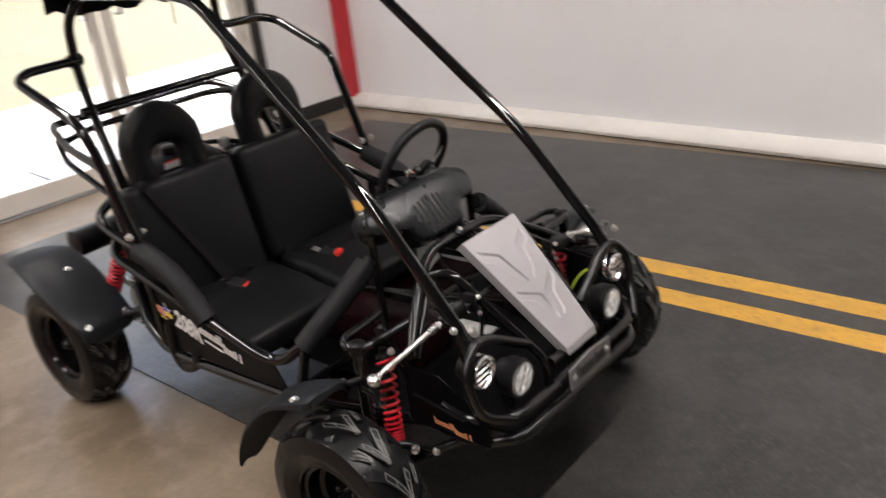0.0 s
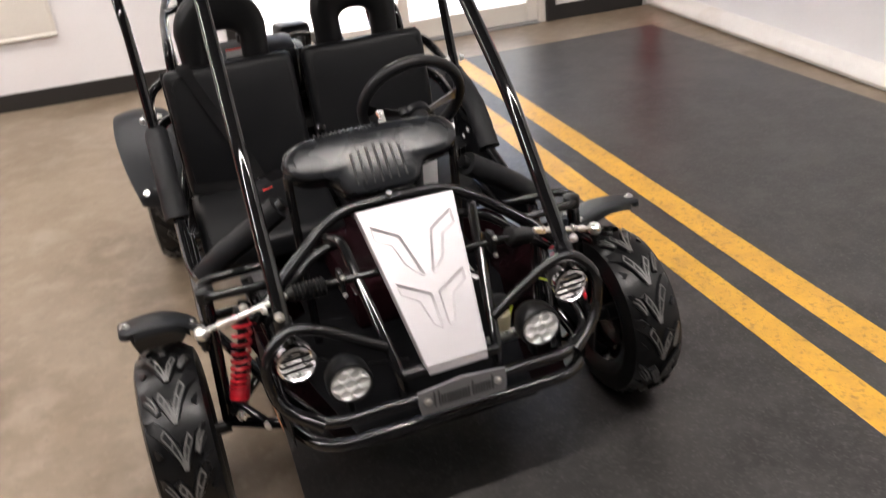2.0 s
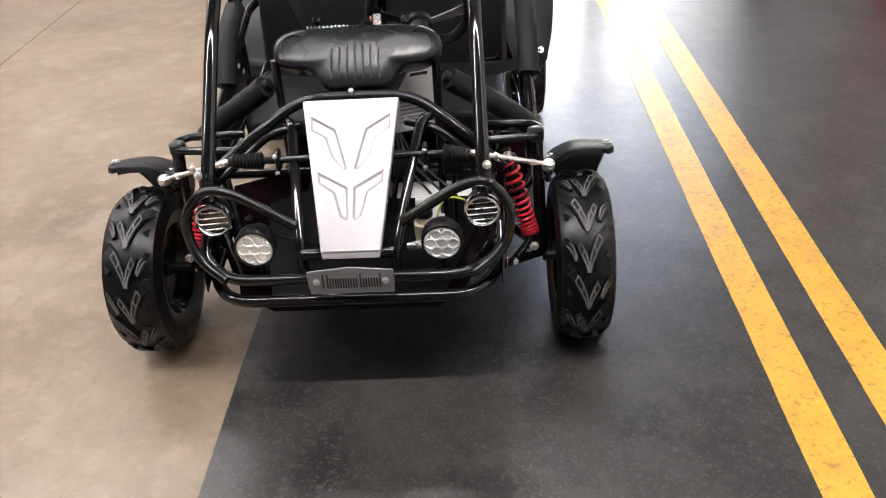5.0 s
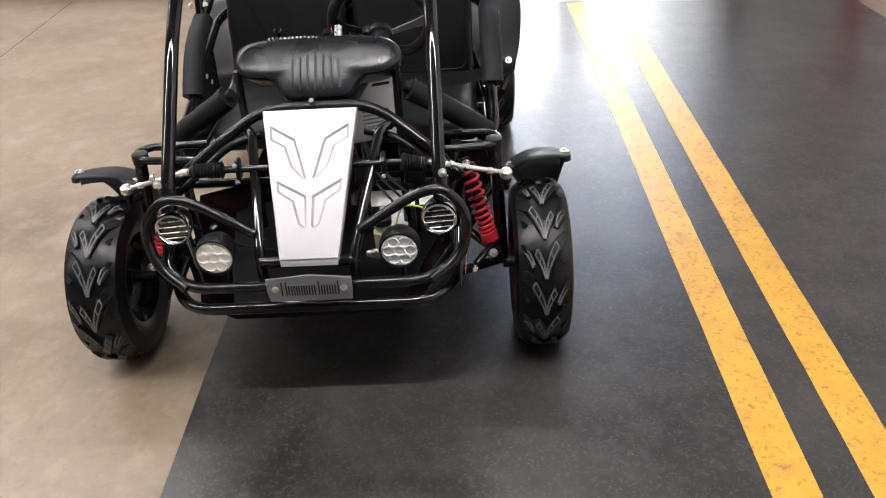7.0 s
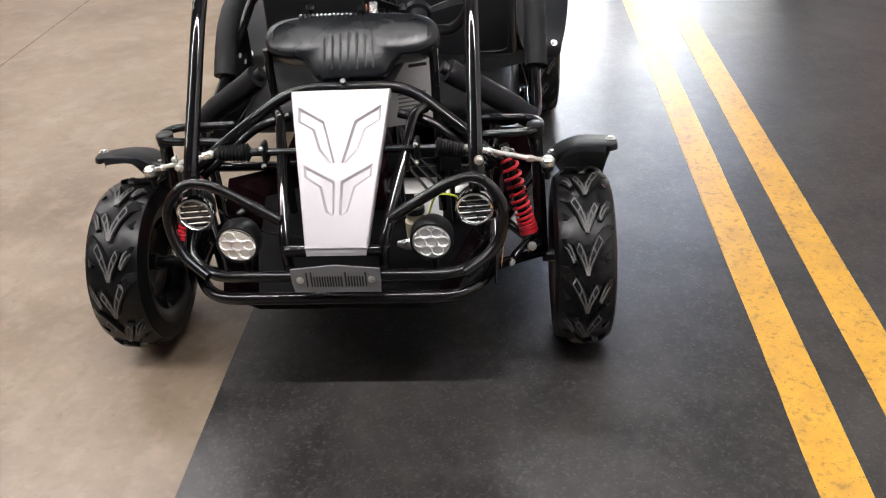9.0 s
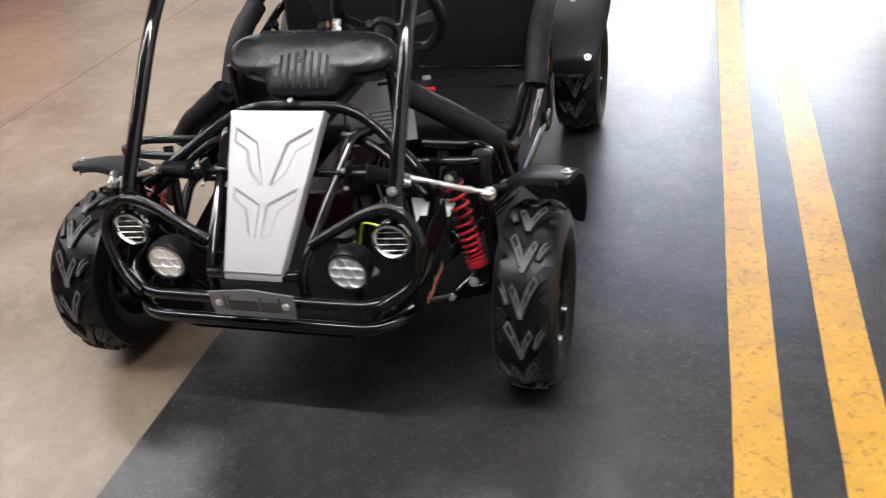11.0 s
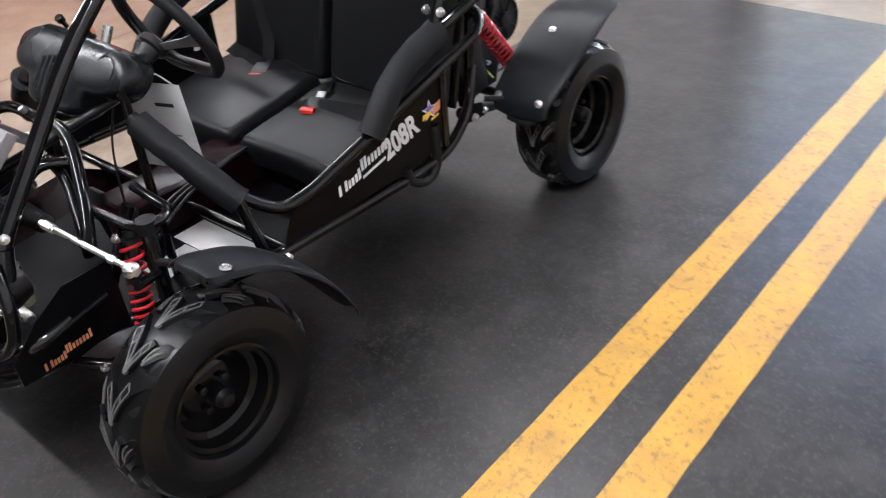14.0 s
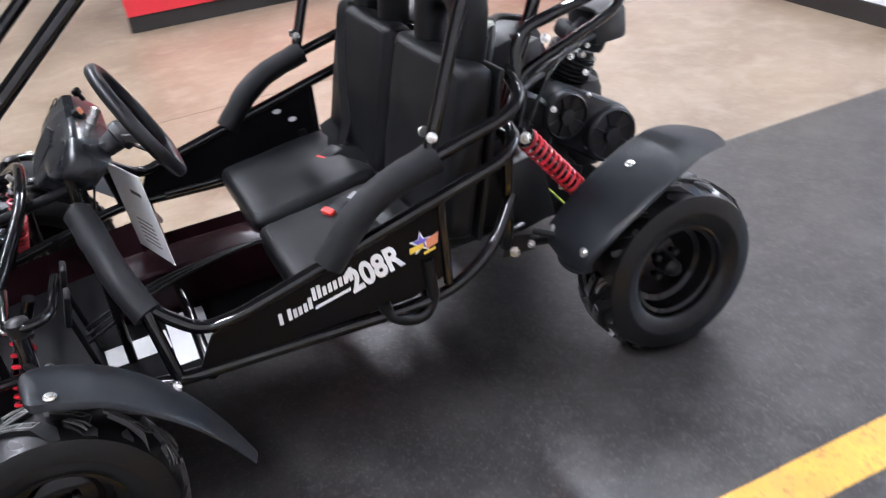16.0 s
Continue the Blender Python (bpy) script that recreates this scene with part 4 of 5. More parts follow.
def horn(at):
    body = part("horn", moved(lathe([(0.055, 0.012), (0.05, 0.026), (0.022, 0.036), (0.0, 0.037), (0.004, 0.0335), (0.024, 0.027), (0.026, 0.002)], "y", 24), Matrix.Translation(at)), SATIN, kart, "chrome ringed round grille with four slats")
    part("ring", moved(lathe([(0.010, 0.0375), (-0.006, 0.0388), (-0.010, 0.037), (-0.0115, 0.033), (-0.006, 0.0290), (0.002, 0.0285), (0.010, 0.033)], "y", 28, close=True), Matrix.Translation(at)), CHROME, body, "chrome ring")
    part("bowl", moved(lathe([(0.020, 0.001), (0.019, 0.012), (0.010, 0.024), (-0.002, 0.0315)], "y", 24), Matrix.Translation(at)), BOWL, body, "dark dished bowl behind the slats")
    part("centre_boss", moved(lathe([(0.019, 0.010), (0.004, 0.009), (0.002, 0.005)], "y", 14), Matrix.Translation(at)), SATIN, body)
    for k in range(4):
        z = -0.020 + 0.0133 * k
        w = math.sqrt(0.0325**2 - z**2)
        part("slat", tube([(at[0] - w, at[1] - 0.006, at[2] + z - 0.002), (at[0] + w, at[1] - 0.006, at[2] + z + 0.002)], 0.0014, 0, 6), ZINC, body)


for s in (1, -1):
    headlamp((s * 0.197, -0.086, 0.400))
    horn((s * 0.283, -0.050, 0.453))
part("fluid_bottle", lathe([(0, 0.02), (0.03, 0.022), (0.05, 0.022), (0.055, 0.015), (0.058, 0.019), (0.07, 0.019)], "z", 18, (0.155, 0.02, 0.335)), FLUID, kart, "cloudy brake fluid bottle")
part("bottle_cap", lathe([(0, 0.021), (0.014, 0.021), (0.017, 0.012)], "z", 18, (0.155, 0.02, 0.405)), SATIN, kart)
part("master_cylinder", lathe([(-0.05, 0.006), (-0.03, 0.012), (0.05, 0.012), (0.055, 0.008)], "x", 14, (0.165, 0.0, 0.338)), ZINC, kart)
ktube("wire", [(0.265, 0.0, 0.44), (0.235, -0.01, 0.462), (0.205, 0.0, 0.458), (0.19, 0.02, 0.42), (0.175, 0.02, 0.36)], 0.0022, 0.02, WIRE)
ktube("wire", [(-0.255, 0.0, 0.43), (-0.235, -0.02, 0.425), (-0.22, 0.0, 0.405), (-0.17, 0.02, 0.36), (-0.05, 0.03, 0.33)], 0.0022, 0.02, SATIN)
ktube("wire", [(0.07, 0.36, 0.60), (0.05, 0.33, 0.50), (0.09, 0.30, 0.40), (0.06, 0.31, 0.30)], 0.0025, 0.05, SATIN)
for x in (0.10, 0.22):
    ktube("pedal_arm", [(x, 0.26, 0.238), (x, 0.235, 0.40)], 0.006, 0, SATIN)
    part("pedal", box((0.05, 0.012, 0.065), (x, 0.24, 0.42), 0.004, (-15, 0, 0)), SATIN, kart)
for k in range(3):
    ktube("control_cable", [(0.22 - 0.03 * k, 0.25, 0.33), (0.12 - 0.02 * k, 0.40, 0.345), (0.05, 0.62, 0.35), (0.02, 0.9, 0.33)], 0.0035, 0.1, SATIN)


# seats
def cushion(size, at, turn, bevel, name, label, crown=0.02, seams=None):
    """A stuffed vinyl pad with softened edges and a crowned top."""
    b = bmesh.new()
    bmesh.ops.create_cube(b, size=1, matrix=Matrix.Diagonal((*size, 1)))
    bmesh.ops.bevel(b, geom=b.edges[:], offset=bevel, segments=4, affect="EDGES", profile=0.55)
    bmesh.ops.subdivide_edges(b, edges=[e for e in b.edges if e.calc_length() > 0.05], cuts=5, use_grid_fill=True)
    for v in b.verts:
        fx, fy = 1 - (2 * v.co.x / size[0]) ** 2, 1 - (2 * v.co.y / size[1]) ** 2
        if v.co.z > 0:
            v.co.z += crown * max(0, fx) * max(0, fy)
        v.co += 0.0022 * noise.noise_vector(v.co * 14 + Vector(at) * 9)
    pad = part(name, moved(b, pose(*at, *turn)), VINYL, kart, label)
    u, v, h = size[0] / 2 - 0.020, size[1] / 2 - 0.020, size[2] / 2 - 0.0015
    loop = rounded([(-u, -v, h), (u, -v, h), (u, v, h), (-u, v, h)], 0.03, 5, closed=True)
    part("piping", moved(tube(loop, 0.0032, 0, 7, closed=True), pose(*at, *turn)), VINYL, pad)
    return pad


for s in (1, -1):
    x = 0.200 * s
    cushion((0.375, 0.325, 0.075), (x, 0.812, 0.347), (7, 0, 0), 0.028, "seat_cushion", "padded black vinyl seat cushion", 0.014)
    cushion((0.366, 0.362, 0.070), (x * 0.985, 1.040, 0.550), (76, 0, 0), 0.026, "backrest", "padded black vinyl backrest", 0.010)
    part("seat_shell", box((0.37, 0.36, 0.012), (x, 1.082, 0.540), 0.004, (76, 0, 0)), SATIN, kart)
    # arch-shaped headrest
    hx, hy, hz = x * 0.97, 1.098, 0.700
    tilt = Vector((0, 0.16, 1)).normalized()
    deep = Vector((0, 1, -0.16)).normalized()
    line = [(-0.084, 0.0), (-0.086, 0.06)] + [(0.087 * math.cos(math.pi * (1 - k / 14)), 0.085 + 0.083 * math.sin(math.pi * (1 - k / 14))) for k in range(15)] + [(0.086, 0.06), (0.084, 0.0)]
    hb = bmesh.new()
    rings = []
    for i, (u, v) in enumerate(line):
        c0, c1 = line[max(i - 1, 0)], line[min(i + 1, len(line) - 1)]
        d = Vector((c1[0] - c0[0], 0, c1[1] - c0[1])).normalized()
        wide = 0.039 + 0.022 * max(0, (v - 0.085) / 0.083)
        across = Vector((1, 0, 0)) * -d.z + tilt * d.x
        centre = Vector((hx + u, hy, hz)) + tilt * v
        rings.append([hb.verts.new(centre + across * wide * math.copysign(abs(math.cos(q)) ** 0.8, math.cos(q)) + deep * 0.036 * math.copysign(abs(math.sin(q)) ** 0.8, math.sin(q))) for q in [2 * math.pi * k / 16 for k in range(16)]])
    for ra_, rb_ in zip(rings, rings[1:]):
        for k in range(16):
            hb.faces.new((ra_[k], ra_[(k + 1) % 16], rb_[(k + 1) % 16], rb_[k]))
    hb.faces.new(rings[0])
    hb.faces.new(rings[-1])
    part("headrest", hb, VINYL, kart, "black vinyl horseshoe headrest")
    # belts and buckles
    def belt(name, pts, width=0.044):
        b = bmesh.new()
        rows = []
        path = rounded(pts, 0.05, 5)
        for i, p in enumerate(path):
            ahead = (path[min(i + 1, len(path) - 1)] - path[max(i - 1, 0)]).normalized()
            side = ahead.cross(Vector((0, -0.5, 1))).normalized() * width / 2
            rows.append([b.verts.new(p - side), b.verts.new(p + side)])
        for a, c in zip(rows, rows[1:]):
            b.faces.new((a[0], a[1], c[1], c[0]))
        bmesh.ops.solidify(b, geom=b.faces[:], thickness=0.003)
        return part(name, b, WEB, kart)

    bx, by, bz = (0.108, 0.830, 0.392) if s > 0 else (-0.184, 0.905, 0.398)
    belt("seat_belt", [(bx + 0.03, by + 0.085, bz + 0.002), (bx + 0.01, by + 0.04, bz + 0.012), (bx - 0.002, by, bz + 0.004)])
    belt("seat_belt", [(0.412, by + 0.03, 0.425), (0.340, by + 0.02, 0.412), (bx + 0.10, by + 0.006, bz + 0.014), (bx + 0.010, by - 0.004, bz + 0.008)] if s > 0 else [(-0.372, by + 0.055, 0.420), (-0.30, by + 0.045, 0.408), (bx - 0.05, by + 0.020, bz + 0.012), (bx, by + 0.012, bz + 0.004)], 0.046)
    belt("seat_belt", [(bx + 0.01, by + 0.02, bz + 0.010), (bx + 0.07, by + 0.055, bz + 0.016), (bx + 0.12, by + 0.085, bz + 0.004)] if s < 0 else [(bx - 0.01, by + 0.03, bz + 0.010), (bx - 0.045, by + 0.085, bz + 0.012), (bx - 0.075, by + 0.125, bz + 0.006)], 0.040)
    if s < 0:
        belt("shoulder_belt", [(-0.325, 1.095, 0.736), (-0.318, 1.046, 0.735), (-0.262, 1.001, 0.60), (-0.205, 0.972, 0.47), (-0.188, 0.938, 0.418)], 0.038)
    clip = part("buckle", box((0.050, 0.062, 0.022), (bx, by, bz), 0.006, (14, 0, 20)), PLASTIC, kart, "black belt buckle with red button")
    part("button", box((0.036, 0.017, 0.020 if s > 0 else 0.012), (bx + 0.009, by - 0.029, bz + (0.003 if s > 0 else 0.0)), 0.003, (14, 0, 20)), BUCKLE, clip, "red release button")
    part("tongue", box((0.024, 0.026, 0.005), (bx - 0.016, by + 0.040, bz + 0.013), 0.002, (18, 0, 20)), ALLOY, clip, "grey metal belt tongue")

# canopy
roof = bmesh.new()
nx, ny = 16, 16
top = [[roof.verts.new((-0.285 + 0.57 * i / nx, 0.66 + 0.72 * j / ny, 1.243 + 0.012 * math.sin(math.pi * i / nx) - (0.018 if i in (0, nx) else 0) + 0.006 * noise.noise((i * 0.5, j * 0.5, 1)))) for i in range(nx + 1)] for j in range(ny + 1)]
for j in range(ny):
    for i in range(nx):
        roof.faces.new((top[j][i], top[j][i + 1], top[j + 1][i + 1], top[j + 1][i]))
last = [roof.verts.new((-0.285 + 0.57 * i / nx, 1.388, 1.175 - 0.02 * math.sin(math.pi * i / nx) + 0.022 * noise.noise((i * 0.6, 7, 1)))) for i in range(nx + 1)]
for i in range(nx):
    roof.faces.new((top[ny][i], top[ny][i + 1], last[i + 1], last[i]))
bmesh.ops.solidify(roof, geom=roof.faces[:], thickness=0.004)
part("canopy", roof, WEB, kart, "black fabric roof stretched over the cage")
for x in (-0.19, 0.10):
    ktube("canopy_lace", [(x, 1.36, 1.18), (x + 0.008, 1.365, 1.13), (x + 0.002, 1.362, 1.08)], 0.002, 0.03, WEB)


# wheels
def wheel(at, half, name_label):
    """Tyre, tread, rim and hub round the x axis; V lugs point down at the front."""
    hub_ = part("wheel", lathe([(-0.03, 0.020), (0.035, 0.020), (0.040, 0.016), (0.048, 0.013), (0.050, 0.006)], "x", 18), SATIN, kart, name_label, at=at)
    w = half
    R_ = 0.2035
    prof = [(-0.050, 0.106), (-0.060, 0.112), (-0.072, 0.130), (-0.0755, 0.143), (-0.0768, 0.146), (-0.0768, 0.150), (-0.0758, 0.153), (-0.074, 0.170), (-0.068, 0.1845), (-0.052, 0.1915), (-0.025, 0.1942), (0, 0.1948)]
    prof = [(a * w / 0.0765, r) for a, r in prof]
    prof += [(-a, r) for a, r in prof[-2::-1]]
    tyre = lathe(prof, "x", 48, close=True)
    part("tyre", tyre, RUBBER, hub_, "knobbly black tyre")
    tread = bmesh.new()
    count = 14

    def rib(points, width, base_r, top_r):
        """A raised rib along rows of (across, angle)."""
        rows = []
        pts = [Vector((x, a * R_, 0)) for x, a in points]
        for i, p in enumerate(pts):
            d = (pts[min(i + 1, len(pts) - 1)] - pts[max(i - 1, 0)]).normalized()
            n = Vector((-d.y, d.x, 0)) * width[i] / 2
            row = []
            for q, r in ((p - n * 1.5, 0), (p - n, 1), (p + n, 1), (p + n * 1.5, 0)):
                drop = 0.034 * max(0, (abs(q.x) / w - 0.45) / 0.55) ** 2.0
                rr = (top_r if r else base_r) - drop
                ang = q.y / R_
                row.append(tread.verts.new((q.x, -rr * math.cos(ang), rr * math.sin(ang))))
            rows.append(row)
        for a, b in zip(rows, rows[1:]):
            for k in range(3):
                tread.faces.new((a[k], a[k + 1], b[k + 1], b[k]))
        tread.faces.new(rows[0])
        tread.faces.new(rows[-1])

    # each V has one long arm, to the shoulder, and one short, with a lug of its own beyond it; the sides alternate
    for k in range(count):
        a0 = 2 * math.pi * k / count
        long = 1 if k % 2 else -1
        for s in (1, -1):
            if s == long:
                rib([(s * 0.001, a0 - 0.03), (s * w * 0.18, a0 + 0.14), (s * w * 0.40, a0 + 0.29), (s * w * 0.72, a0 + 0.41), (s * w * 0.90, a0 + 0.44)], (0.013, 0.018, 0.021, 0.022, 0.014), 0.186, R_)
                rib([(s * w * 0.60, a0 + 0.09), (s * w * 0.80, a0 + 0.155), (s * w * 0.90, a0 + 0.175)], (0.010, 0.015, 0.010), 0.184, R_ - 0.003)
            else:
                rib([(s * 0.001, a0 - 0.03), (s * w * 0.17, a0 + 0.13), (s * w * 0.36, a0 + 0.265)], (0.013, 0.018, 0.014), 0.186, R_)
                rib([(s * w * 0.40, a0 + 0.05), (s * w * 0.60, a0 + 0.20), (s * w * 0.80, a0 + 0.28), (s * w * 0.90, a0 + 0.30)], (0.010, 0.019, 0.020, 0.012), 0.185, R_ - 0.001)
    part("tread", tread, LUG, hub_, "V-shaped tread lugs")
    # pale moulded lines along the lugs
    tread = bmesh.new()
    low, high = R_ - 0.004, R_ + 0.0006
    for k in range(count):
        a0 = 2 * math.pi * k / count
        long = 1 if k % 2 else -1
        for s in (1, -1):
            thin = (0.0042, 0.0030, 0.0030, 0.0020)
            reach = 1.0 if s == long else 0.66
            outer = [(s * 0.0015, a0 - 0.078), (s * w * 0.11, a0 + 0.030), (s * w * (0.11 + 0.15 * reach), a0 + 0.030 + 0.115 * reach), (s * w * (0.11 + 0.36 * reach), a0 + 0.030 + 0.245 * reach)]
            inner = [(s * 0.002, a0 + 0.030), (s * w * 0.075, a0 + 0.105), (s * w * (0.075 + 0.11 * reach), a0 + 0.105 + 0.110 * reach), (s * w * (0.075 + 0.28 * reach), a0 + 0.105 + 0.230 * reach)]
            rib(outer, thin, low, high)
            rib(inner, thin, low, high)
            for i, j in ((2, 2), (3, 3)):
                p, q = inner[i], outer[j]
                rib([(p[0] + (q[0] - p[0]) * f_, p[1] + (q[1] - p[1]) * f_) for f_ in (0, 0.33, 0.67, 1)], thin, low, high)
            rib([(s * 0.001, a0 - 0.078), (s * 0.0012, a0 - 0.03), (s * 0.0014, a0 + 0.005), (s * 0.0016, a0 + 0.03)], (0.005, 0.006, 0.0045, 0.002), low, high)
            if s != long:
                rib([(s * w * 0.43, a0 + 0.055), (s * w * 0.52, a0 + 0.125), (s * w * 0.62, a0 + 0.190), (s * w * 0.72, a0 + 0.230)], thin, low, high - 0.001)
                rib([(s * w * 0.40, a0 + 0.080), (s * w * 0.45, a0 + 0.150), (s * w * 0.53, a0 + 0.215), (s * w * 0.63, a0 + 0.260)], thin, low, high - 0.001)
    tagged(part("tread_edge", tread, SCUFF, hub_, smooth=False), "pale scuffed lug edges", kind="stuff")
    f = w / 0.0765
    rim_prof = [(-0.058 * f, 0.117), (-0.061 * f, 0.112), (-0.050 * f, 0.104), (-0.016, 0.086), (0.004, 0.086), (0.010, 0.098), (0.046 * f, 0.101), (0.050 * f, 0.109), (0.061 * f, 0.112), (0.060 * f, 0.118), (0.050 * f, 0.115)]
    rim_prof += [(a, r - 0.004) for a, r in rim_prof[-2:2:-1]]
    rim = lathe(rim_prof, "x", 40, close=True)
    rim = lathe([(-0.012, 0.0862), (-0.010, 0.066), (-0.002, 0.058), (0.002, 0.030), (0.002, 0.018), (-0.004, 0.018), (-0.004, 0.030), (-0.008, 0.056), (-0.016, 0.066), (-0.018, 0.0862)], "x", 40, bm=rim, close=True)
    rim_ob = part("rim", rim, RIM, hub_, "gloss black steel rim")
    for k in range(4):
        a = math.pi / 4 + k * math.pi / 2
        part("lug_nut", lathe([(0.006, 0.0085), (0.016, 0.0085), (0.019, 0.005)], "x", 6, (0, 0.034 * math.cos(a), 0.034 * math.sin(a))), SATIN, hub_)
    return hub_


AX_F, AX_R, HUBZ = 0.150, 1.450, 0.203
for s in (1, -1):
    turn_ = 0 if s > 0 else 180
    # the far side is a mirror image, so that both treads point the same way
    m = pose(0.514 if s > 0 else -0.522, AX_F, HUBZ)
    wheel(m @ (Matrix.Identity(4) if s > 0 else Matrix.Diagonal((-1, 1, 1, 1))), 0.066, "front wheel with knobbly tyre and black rim")
    m = pose(0.460 if s > 0 else -0.447, AX_R, HUBZ)
    wheel(m @ (Matrix.Identity(4) if s > 0 else Matrix.Diagonal((-1, 1, 1, 1))), 0.075, "rear wheel with knobbly tyre and black rim")
    ktube("stub_axle", mirrored([(0.428, 0.155, 0.20), (0.50, AX_F, HUBZ)], s), 0.014, 0, SATIN)
ktube("rear_axle", [(-0.47, AX_R, HUBZ), (0.47, AX_R, HUBZ)], 0.015, 0, SATIN)


# fenders
def fender(rows, name_label, s, lip=0.015, arch=0.0):
    """A curved guard: rows of place along, height, inner and outer edge; its front and outer edges turn down."""
    b = bmesh.new()
    grid = []
    n = len(rows) - 1
    for i, (y, z, x0, x1) in enumerate(rows):
        ahead, back = rows[min(i + 1, n)], rows[max(i - 1, 0)]
        along = Vector((0, ahead[0] - back[0], ahead[1] - back[1])).normalized()
        normal = Vector((0, -along.z, along.y))
        row = []
        fade = max(0.0, 1 - (i / n) ** 2 * 1.2)
        for k in range(13):
            u = k / 12
            sag = -0.007 * (2 * u - 1) ** 2 - arch * fade * max(0.0, 1 - u / 0.55) ** 2
            row.append(b.verts.new(Vector((s * (x0 + (x1 - x0) * u), y, z)) + normal * sag))
        for d, w in ((0.3, 0.0025), (1.0, 0.0035)):
            row.append(b.verts.new(row[12].co - normal * lip * d * max(0.15, fade) + Vector((s * w, 0, 0))))
        grid.append(row)
    for d, w in ((0.3, 0.0025), (1.0, 0.0035)):
        grid.insert(0, [b.verts.new(v.co + Vector((0, -w, -lip * d))) for v in grid[0 if d < 0.5 else 1]])
    for a, c in zip(grid, grid[1:]):
        for k in range(len(a) - 1):
            b.faces.new((a[k], a[k + 1], c[k + 1], c[k]))
    bmesh.ops.solidify(b, geom=b.faces[:], thickness=0.004)
    return part("fender", b, FENDER, kart, name_label)


def blend_rows(keys, n=28):
    out = []
    for i in range(n + 1):
        t = i / n * (len(keys) - 1)
        k = min(int(t), len(keys) - 2)
        u = t - k
        p = [keys[max(k - 1, 0)], keys[k], keys[k + 1], keys[min(k + 2, len(keys) - 1)]]
        out.append([0.5 * (2 * b + (c - a) * u + (2 * a - 5 * b + 4 * c - d) * u * u + (3 * b - a - 3 * c + d) * u**3) for a, b, c, d in zip(*p)])
    return out


for s in (1, -1):
    keys = [(0.166, 0.4770, 0.458, 0.560), (0.170, 0.4782, 0.447, 0.574), (0.184, 0.4778, 0.439, 0.586), (0.218, 0.4700, 0.438, 0.590), (0.300, 0.436, 0.446, 0.595), (0.385, 0.358, 0.458, 0.594), (0.440, 0.278, 0.488, 0.588), (0.474, 0.206, 0.520, 0.578), (0.479, 0.194, 0.532, 0.566)]
    f = fender(blend_rows(keys), "black plastic front mudguard with zinc bolts", s, 0.014, 0.034)
    bolt((s * 0.577, 0.208, 0.4695), (0, 0.2, 1), 0.008, f)
    bolt((s * 0.450, 0.204, 0.4420), (0, 0.2, 1), 0.008, f)
    bolt((s * 0.504, 0.385, 0.358), (s * 0.2, 0.8, 0.6), 0.008, f)
    ktube("fender_stay", mirrored([(0.425, 0.17, 0.446), (0.50, 0.20, 0.450), (0.578, 0.213, 0.452)], s), 0.007, 0.02, SATIN)
    keys = [(1.203, 0.282, 0.410, 0.490), (1.2015, 0.287, 0.388, 0.513), (1.200, 0.300, 0.372, 0.527), (1.208, 0.336, 0.366, 0.532), (1.268, 0.392, 0.366, 0.548), (1.372, 0.463, 0.370, 0.560), (1.460, 0.503, 0.384, 0.556), (1.525, 0.505, 0.408, 0.548), (1.548, 0.502, 0.444, 0.526)]
    f = fender(blend_rows(keys), "black plastic rear mudguard with zinc bolts", s, 0.010)
    bolt((s * 0.508, 1.212, 0.335), (s * 0.1, -0.8, 0.6), 0.008, f)
    bolt((s * 0.384, 1.212, 0.335), (-s * 0.1, -0.8, 0.6), 0.008, f)
    bolt((s * 0.446, 1.372, 0.464), (0, -0.25, 1), 0.008, f)
    ktube("fender_stay", mirrored([(0.36, 1.18, 0.33), (0.40, 1.215, 0.325), (0.51, 1.218, 0.328)], s), 0.008, 0.02, SATIN)
    bolt((s * 0.372, 1.124, 0.303), (s, 0, 0), 0.009, kart, 0.012)
    bolt((s * 0.372, 1.165, 0.308), (s, 0, 0), 0.007, kart, 0.010)

# swing arm and drive
for s in (1, -1):
    ktube("swing_arm", mirrored([(0.33, 1.12, 0.305), (0.30, 1.28, 0.255), (0.27, AX_R, HUBZ)], s), 0.016, 0.06, SATIN)
    ktube("swing_stay", mirrored([(0.352, 1.335, 0.345), (0.29, 1.38, 0.22)], s), 0.012, 0, SATIN)
    ktube("engine_rail", mirrored([(0.33, 1.13, 0.33), (0.26, 1.25, 0.31), (0.22, 1.58, 0.31)], s), 0.012, 0.06)
part("chain_guard", box((0.03, 0.34, 0.10), (0.06, 1.30, 0.27), 0.01, (12, 0, 0)), ENGINE, kart)
part("brake_disc", lathe([(-0.003, 0.03), (-0.003, 0.08), (0.003, 0.08), (0.003, 0.03)], "x", 32, (-0.2, AX_R, HUBZ), close=True), ALLOY, kart)

# added unseen plate: keeps lamp light off the floor below the engine
part("light_block_plate", slab([(-0.27, 0.97), (0.27, 0.97), (0.25, 1.25), (0.21, 1.50), (-0.21, 1.50), (-0.25, 1.25)], 0.003, m=pose(0, 0, 0.295)), SATIN, kart, "unseen black plate added to block lamp light below the engine", smooth=False)
engine = part("engine", box((0.25, 0.27, 0.24), (-0.03, 1.42, 0.40), 0.03), ENGINE, kart, "black air-cooled engine with cast fins")
BARREL = Matrix.Translation((0.02, 1.455, 0.50)) @ Vector((0.25, 0.42, 0.87)).to_track_quat("Z", "Y").to_matrix().to_4x4()
